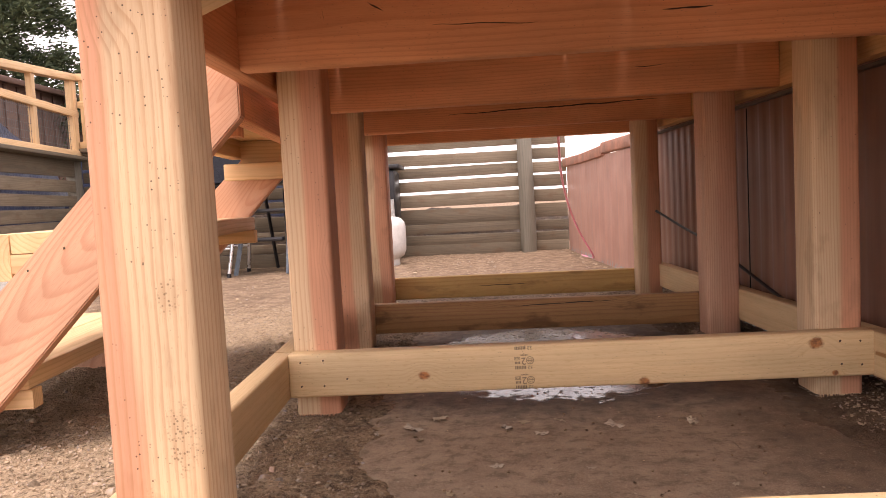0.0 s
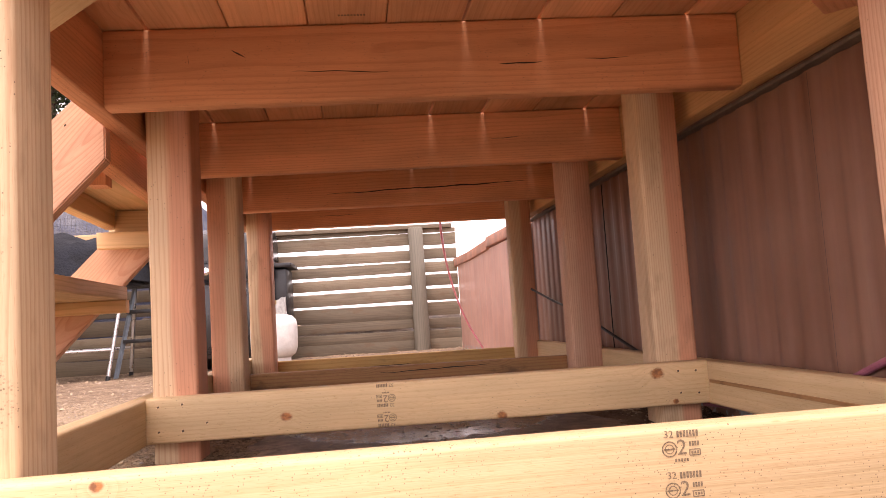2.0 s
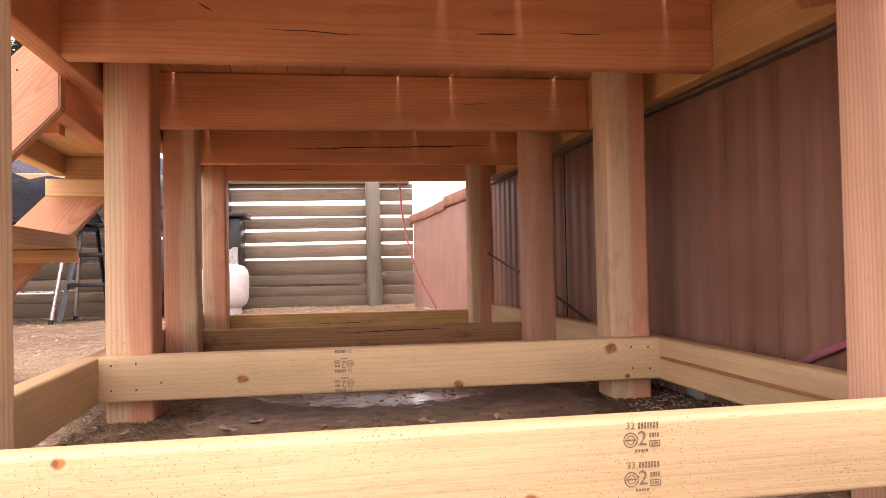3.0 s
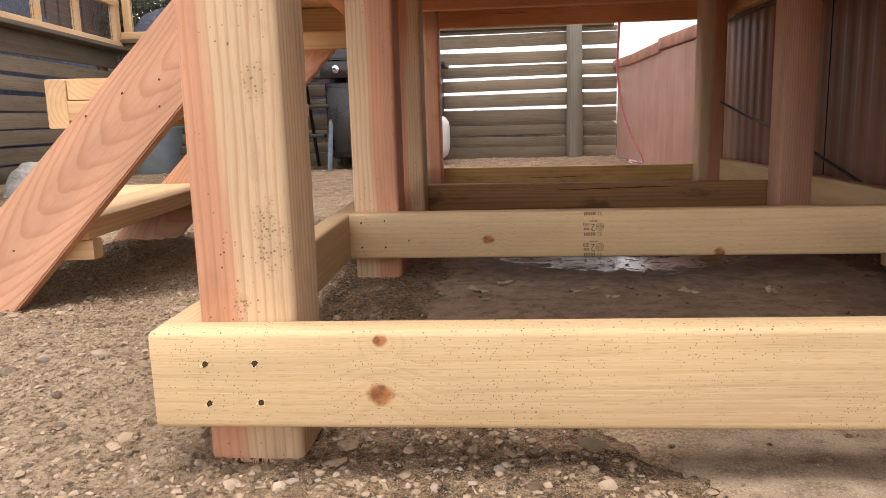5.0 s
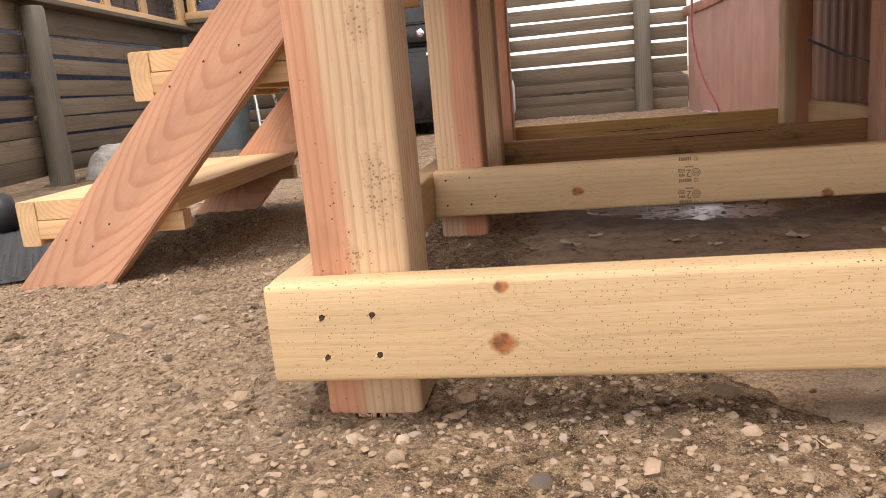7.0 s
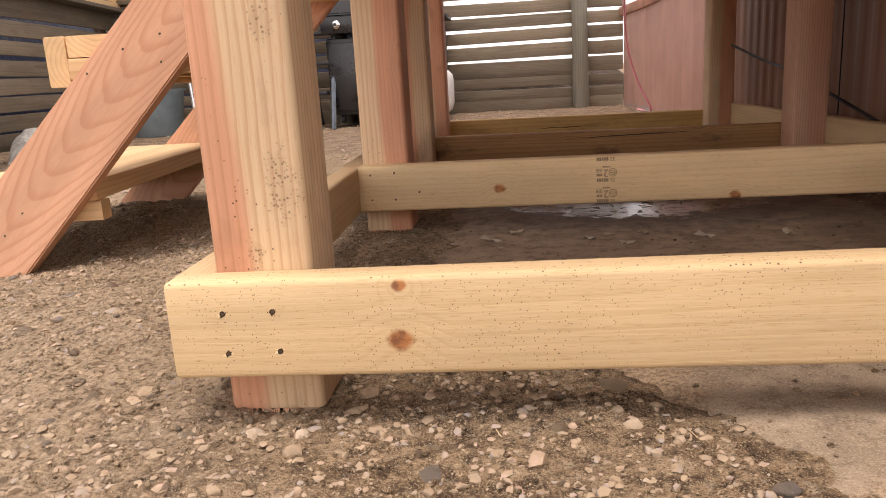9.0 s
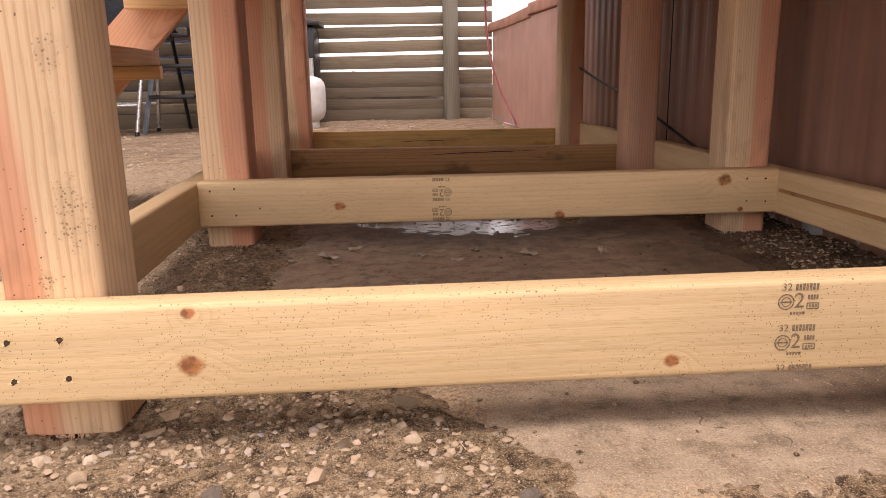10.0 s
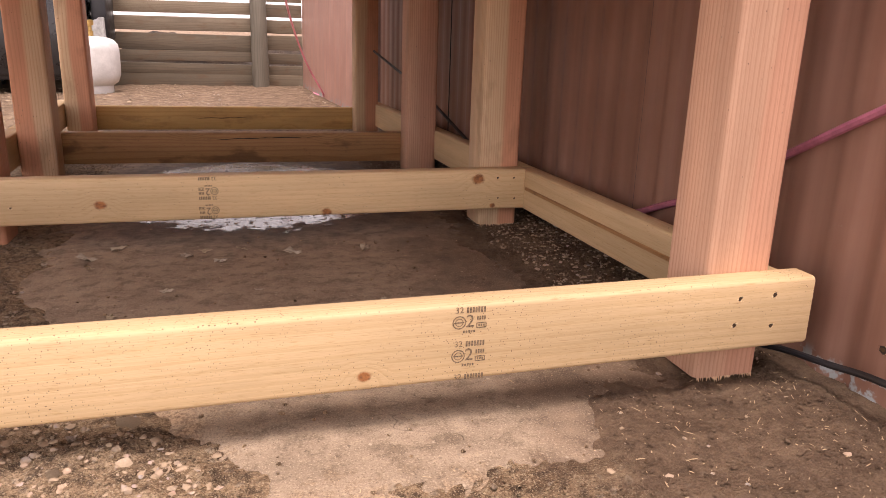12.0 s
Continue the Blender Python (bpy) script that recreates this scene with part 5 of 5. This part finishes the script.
wheel = thing("cart_wheel", pose(-1.64, 2.02, -0.03), "small black wheel with a pale hub on the dirt", "wheel")
at = pose(-1.64, 2.02, 0.03, 90, 0, -38)
part("tyre", lathe_bm([(0.04, -0.03), (0.056, -0.032), (0.063, -0.018), (0.065, 0.0), (0.063, 0.018), (0.056, 0.032), (0.04, 0.03)], 26), M_BLACK, wheel, "", at)
part("hub", lathe_bm([(0.001, -0.022), (0.045, -0.026), (0.045, 0.026), (0.001, 0.022)], 22), M_TANK, wheel, "pale plastic hub", at)


# ---- rubber mats ----
def mat_bm(w, h):
    """A moulded mat: one sheet with rows of waved ribs, flat below."""
    bm = bmesh.new()
    nx, ny = int(w / 0.006), int(h / 0.0045)
    g = []
    for j in range(ny + 1):
        row = []
        for i in range(nx + 1):
            x, y = -w / 2 + w * i / nx, -h / 2 + h * j / ny
            wave = math.sin((y + 0.006 * math.sin(x * 210)) * math.tau / 0.018)
            edge = min(i, nx - i, j, ny - j)
            row.append(bm.verts.new((x, y, 0.0 if edge == 0 else 0.007 + 0.0035 * max(-0.6, wave))))
        g.append(row)
    for p, q in zip(g, g[1:]):
        for i in range(nx):
            bm.faces.new((p[i], p[i + 1], q[i + 1], q[i]))
    bmesh.ops.contextual_create(bm, geom=[e for e in bm.edges if e.is_boundary])
    bmesh.ops.recalc_face_normals(bm, faces=bm.faces[:])
    return bm


tagged(part("door_mat", mat_bm(0.62, 0.75), M_MAT, None, "", pose(-1.52, 1.60, -0.024, 0, 0, 38)), "black ribbed rubber mat on the dirt by the stair foot", "mat")
tagged(part("yard_mat", mat_bm(0.36, 0.48), M_MAT, None, "", pose(0.71, 0.20, -0.003, 0, 0, 3)), "black ribbed rubber mat lying beside the wall", "mat")

# ---- loose things on the ground ----
def dry_leaf_mesh(seed):
    rng = random.Random(seed)
    bm = bmesh.new()
    n = 16
    ring = []
    for k in range(n):
        a = k * math.tau / n
        r = 0.011 * (0.55 + 0.45 * abs(math.sin(a * 2.5 + seed))) * rng.uniform(0.8, 1.2)
        ring.append(bm.verts.new((1.5 * r * math.cos(a), r * math.sin(a), rng.uniform(0.0, 0.006))))
    c = bm.verts.new((0, 0, 0.0035))
    for k in range(n):
        bm.faces.new((ring[k], ring[(k + 1) % n], c))
    ext = bmesh.ops.extrude_face_region(bm, geom=bm.faces[:])
    bmesh.ops.translate(bm, vec=(0, 0, -0.0005), verts=[v for v in ext["geom"] if isinstance(v, bmesh.types.BMVert)])
    bmesh.ops.recalc_face_normals(bm, faces=bm.faces[:])
    me = bpy.data.meshes.new("dry_leaf")
    bm.to_mesh(me)
    bm.free()
    me.materials.append(M_DRY)
    return me


LEAVES = [dry_leaf_mesh(s) for s in range(5)]
rng = random.Random(12)
spots = [(-0.03, 1.42), (-0.01, 1.36), (0.14, 1.41), (0.20, 1.37), (0.24, 1.44), (0.33, 1.40), (0.47, 1.41), (0.12, 1.22), (0.26, 1.2), (0.05, 1.12)]
spots += [(rng.uniform(-0.1, 0.72), rng.uniform(0.95, 2.15)) for _ in range(14)]
for i, (x, y) in enumerate(spots):
    big = rng.uniform(0.45, 1.25)
    ob = part("dry_leaf", LEAVES[i % 5], None, None, "", pose(x, y, 0.001, rng.uniform(-12, 12), rng.uniform(-12, 12), rng.uniform(0, 360)) @ Matrix.Scale(big, 4))
    tagged(ob, "curled dry tan leaf lying on the concrete", "leaf", "dry leaves under the deck")


def stone_verts(rng, r):
    """A worn stone: a jittered, flattened icosahedron."""
    g = 1.618
    base = [(-1, g, 0), (1, g, 0), (-1, -g, 0), (1, -g, 0), (0, -1, g), (0, 1, g), (0, -1, -g), (0, 1, -g), (g, 0, -1), (g, 0, 1), (-g, 0, -1), (-g, 0, 1)]
    sx, sy, sz = rng.uniform(0.7, 1.35), rng.uniform(0.7, 1.1), rng.uniform(0.45, 0.8)
    a = rng.uniform(0, math.tau)
    out = []
    for x, y, z in base:
        k = r / 1.9 * rng.uniform(0.7, 1.2)
        x, y, z = x * k * sx, y * k * sy, z * k * sz
        out.append((x * math.cos(a) - y * math.sin(a), x * math.sin(a) + y * math.cos(a), z))
    return out


ICO = ((0, 11, 5), (0, 5, 1), (0, 1, 7), (0, 7, 10), (0, 10, 11), (1, 5, 9), (5, 11, 4), (11, 10, 2), (10, 7, 6), (7, 1, 8), (3, 9, 4), (3, 4, 2), (3, 2, 6), (3, 6, 8), (3, 8, 9), (4, 9, 5), (2, 4, 11), (6, 2, 10), (8, 6, 7), (9, 8, 1))


def gravel_density(x, y):
    """How stony the ground is: most outside the slab and on the stair side, little along the wall."""
    if slab_edge(x, y) > 0.0 and -0.4 < x < 0.9 and 0.4 < y < 3.5:
        return 0.03
    d = 1.0 if x < 0.25 else 0.25
    if x > 0.45:
        d = 0.035
    if x > 0.70 and y > 0.92:
        d = 1.6
    return d * (0.45 + 0.9 * max(0, noise.noise(Vector((x * 4, y * 4, 7))) + 0.3))


def build_gravel(name, count, box, r0, r1, label, seed, material, flat=1.0):
    rng = random.Random(seed)
    verts, faces = [], []
    made = 0
    while made < count:
        x, y = rng.uniform(box[0], box[1]), box[2] + (box[3] - box[2]) * rng.random() ** 1.3
        if rng.random() > gravel_density(x, y):
            continue
        r = r0 + (r1 - r0) * rng.random() ** 3
        z = ground_z(x, y) - r * rng.uniform(-0.15, 0.35) * flat
        n = len(verts)
        verts.extend([(a + x, b + y, c + z) for a, b, c in stone_verts(rng, r)])
        faces.extend([tuple(n + k for k in f) for f in ICO])
        made += 1
    me = bpy.data.meshes.new(name)
    me.from_pydata(verts, [], faces)
    me.materials.append(material)
    me.polygons.foreach_set("use_smooth", [True] * len(me.polygons))
    me.set_sharp_from_angle(angle=radians(44))
    return tagged(new(name, me), label, "gravel", kind="stuff")


build_gravel("gravel", 62000, (-1.7, 0.95, 0.35, 3.4), 0.0009, 0.0056, "loose mixed gravel and grit pressed into the dirt", 21, M_GRAVEL)
build_gravel("stone_clods", 1300, (-1.5, 0.6, 0.36, 2.6), 0.003, 0.012, "half-buried stones and hard clods in the dirt", 27, M_GRAVEL, 0.4)
build_gravel("far_gravel", 4000, (-3.0, 0.8, 2.2, 5.6), 0.003, 0.012, "scattered stones on the yard behind", 23, M_GRAVEL)


def build_crumbs(count, seed):
    """Loose crumbs of soil, thickest along the broken edge of the slab."""
    rng = random.Random(seed)
    verts, faces = [], []
    made = 0
    while made < count:
        x, y = rng.uniform(-1.2, 0.93), 0.38 + 2.2 * rng.random() ** 1.5
        e = slab_edge(x, y)
        keep = 1.0 if -0.03 < e < 0.02 else (0.03 if e > 0 else 0.5)
        if rng.random() > keep:
            continue
        r = 0.0009 + 0.0032 * rng.random() ** 3
        z = ground_z(x, y)
        if e > 0:
            z = max(z, -0.008 * (1 - smooth(0.0, 0.10, e)))
        n = len(verts)
        verts.extend([(p + x, q + y, c + z + r * 0.3) for p, q, c in stone_verts(rng, r)])
        faces.extend([tuple(n + k for k in f) for f in ICO])
        made += 1
    me = bpy.data.meshes.new("soil_crumbs")
    me.from_pydata(verts, [], faces)
    me.materials.append(M_DIRT)
    return tagged(new("soil_crumbs", me), "loose crumbs of brown soil over the ground", "soil", kind="stuff")


build_crumbs(32000, 51)


def build_chips(name, count, box, seed):
    """Wood shavings, straw bits and flakes."""
    rng = random.Random(seed)
    verts, faces = [], []
    for _ in range(count):
        x, y = rng.uniform(box[0], box[1]), rng.uniform(box[2], box[3])
        if slab_edge(x, y) > -0.02 and rng.random() < 0.75:
            continue
        on = slab_edge(x, y) > 0.01 and -0.3 < x < 0.84 and y < 2.9
        z = (0.002 if on else ground_z(x, y)) + 0.0012
        a, l, w = rng.uniform(0, 3.14), rng.uniform(0.0015, 0.0055) * rng.choice((0.2, 0.25, 0.3, 0.4, 0.6, 1.3)), rng.uniform(0.0002, 0.0006)
        dx, dy = math.cos(a) * l, math.sin(a) * l
        px, py = -math.sin(a) * w, math.cos(a) * w
        t = rng.uniform(-0.0005, 0.002)
        n = len(verts)
        verts.extend([(x - dx - px, y - dy - py, z), (x + dx - px, y + dy - py, z + t), (x + dx + px, y + dy + py, z + t), (x - dx + px, y - dy + py, z), (x, y, z + 0.0012)])
        faces.extend([(n, n + 1, n + 4), (n + 1, n + 2, n + 4), (n + 2, n + 3, n + 4), (n + 3, n, n + 4), (n + 3, n + 2, n + 1, n)])
    me = bpy.data.meshes.new(name)
    me.from_pydata(verts, [], faces)
    me.materials.append(M_CHIP)
    return tagged(new(name, me), "pale wood shavings and straw bits on the ground", "debris", kind="stuff")


build_chips("wood_shavings", 2600, (-1.6, 0.92, 0.35, 3.0), 31)
build_chips("straw_litter", 900, (0.55, 0.92, 0.35, 1.1), 32)

# single pebbles, half sunk in the dirt
def pebble_mesh(seed):
    rng = random.Random(seed)
    bm = bmesh.new()
    vs = [bm.verts.new(p) for p in stone_verts(rng, 1.0)]
    for f in ICO:
        bm.faces.new([vs[k] for k in f])
    bmesh.ops.subdivide_edges(bm, edges=bm.edges[:], cuts=1, use_grid_fill=True, smooth=0.6)
    me = bpy.data.meshes.new("pebble")
    bm.to_mesh(me)
    bm.free()
    me.materials.append(M_PEBBLE)
    me.polygons.foreach_set("use_smooth", [True] * len(me.polygons))
    return me


PEBBLES = [pebble_mesh(40 + s) for s in range(10)]
rng = random.Random(77)
made = 0
while made < 300:
    x, y = rng.uniform(-0.95, 0.5), 0.42 + 1.3 * rng.random() ** 1.4
    if rng.random() > gravel_density(x, y) or slab_edge(x, y) > 0.0:
        continue
    r = 0.005 + 0.010 * rng.random() ** 2.6
    at = pose(x, y, ground_z(x, y) - r * rng.uniform(-0.1, 0.18), rng.uniform(-20, 20), rng.uniform(-20, 20), rng.uniform(0, 360)) @ Matrix.Scale(r, 4)
    part("pebble", PEBBLES[made % 10], None, ground, "", at)
    made += 1
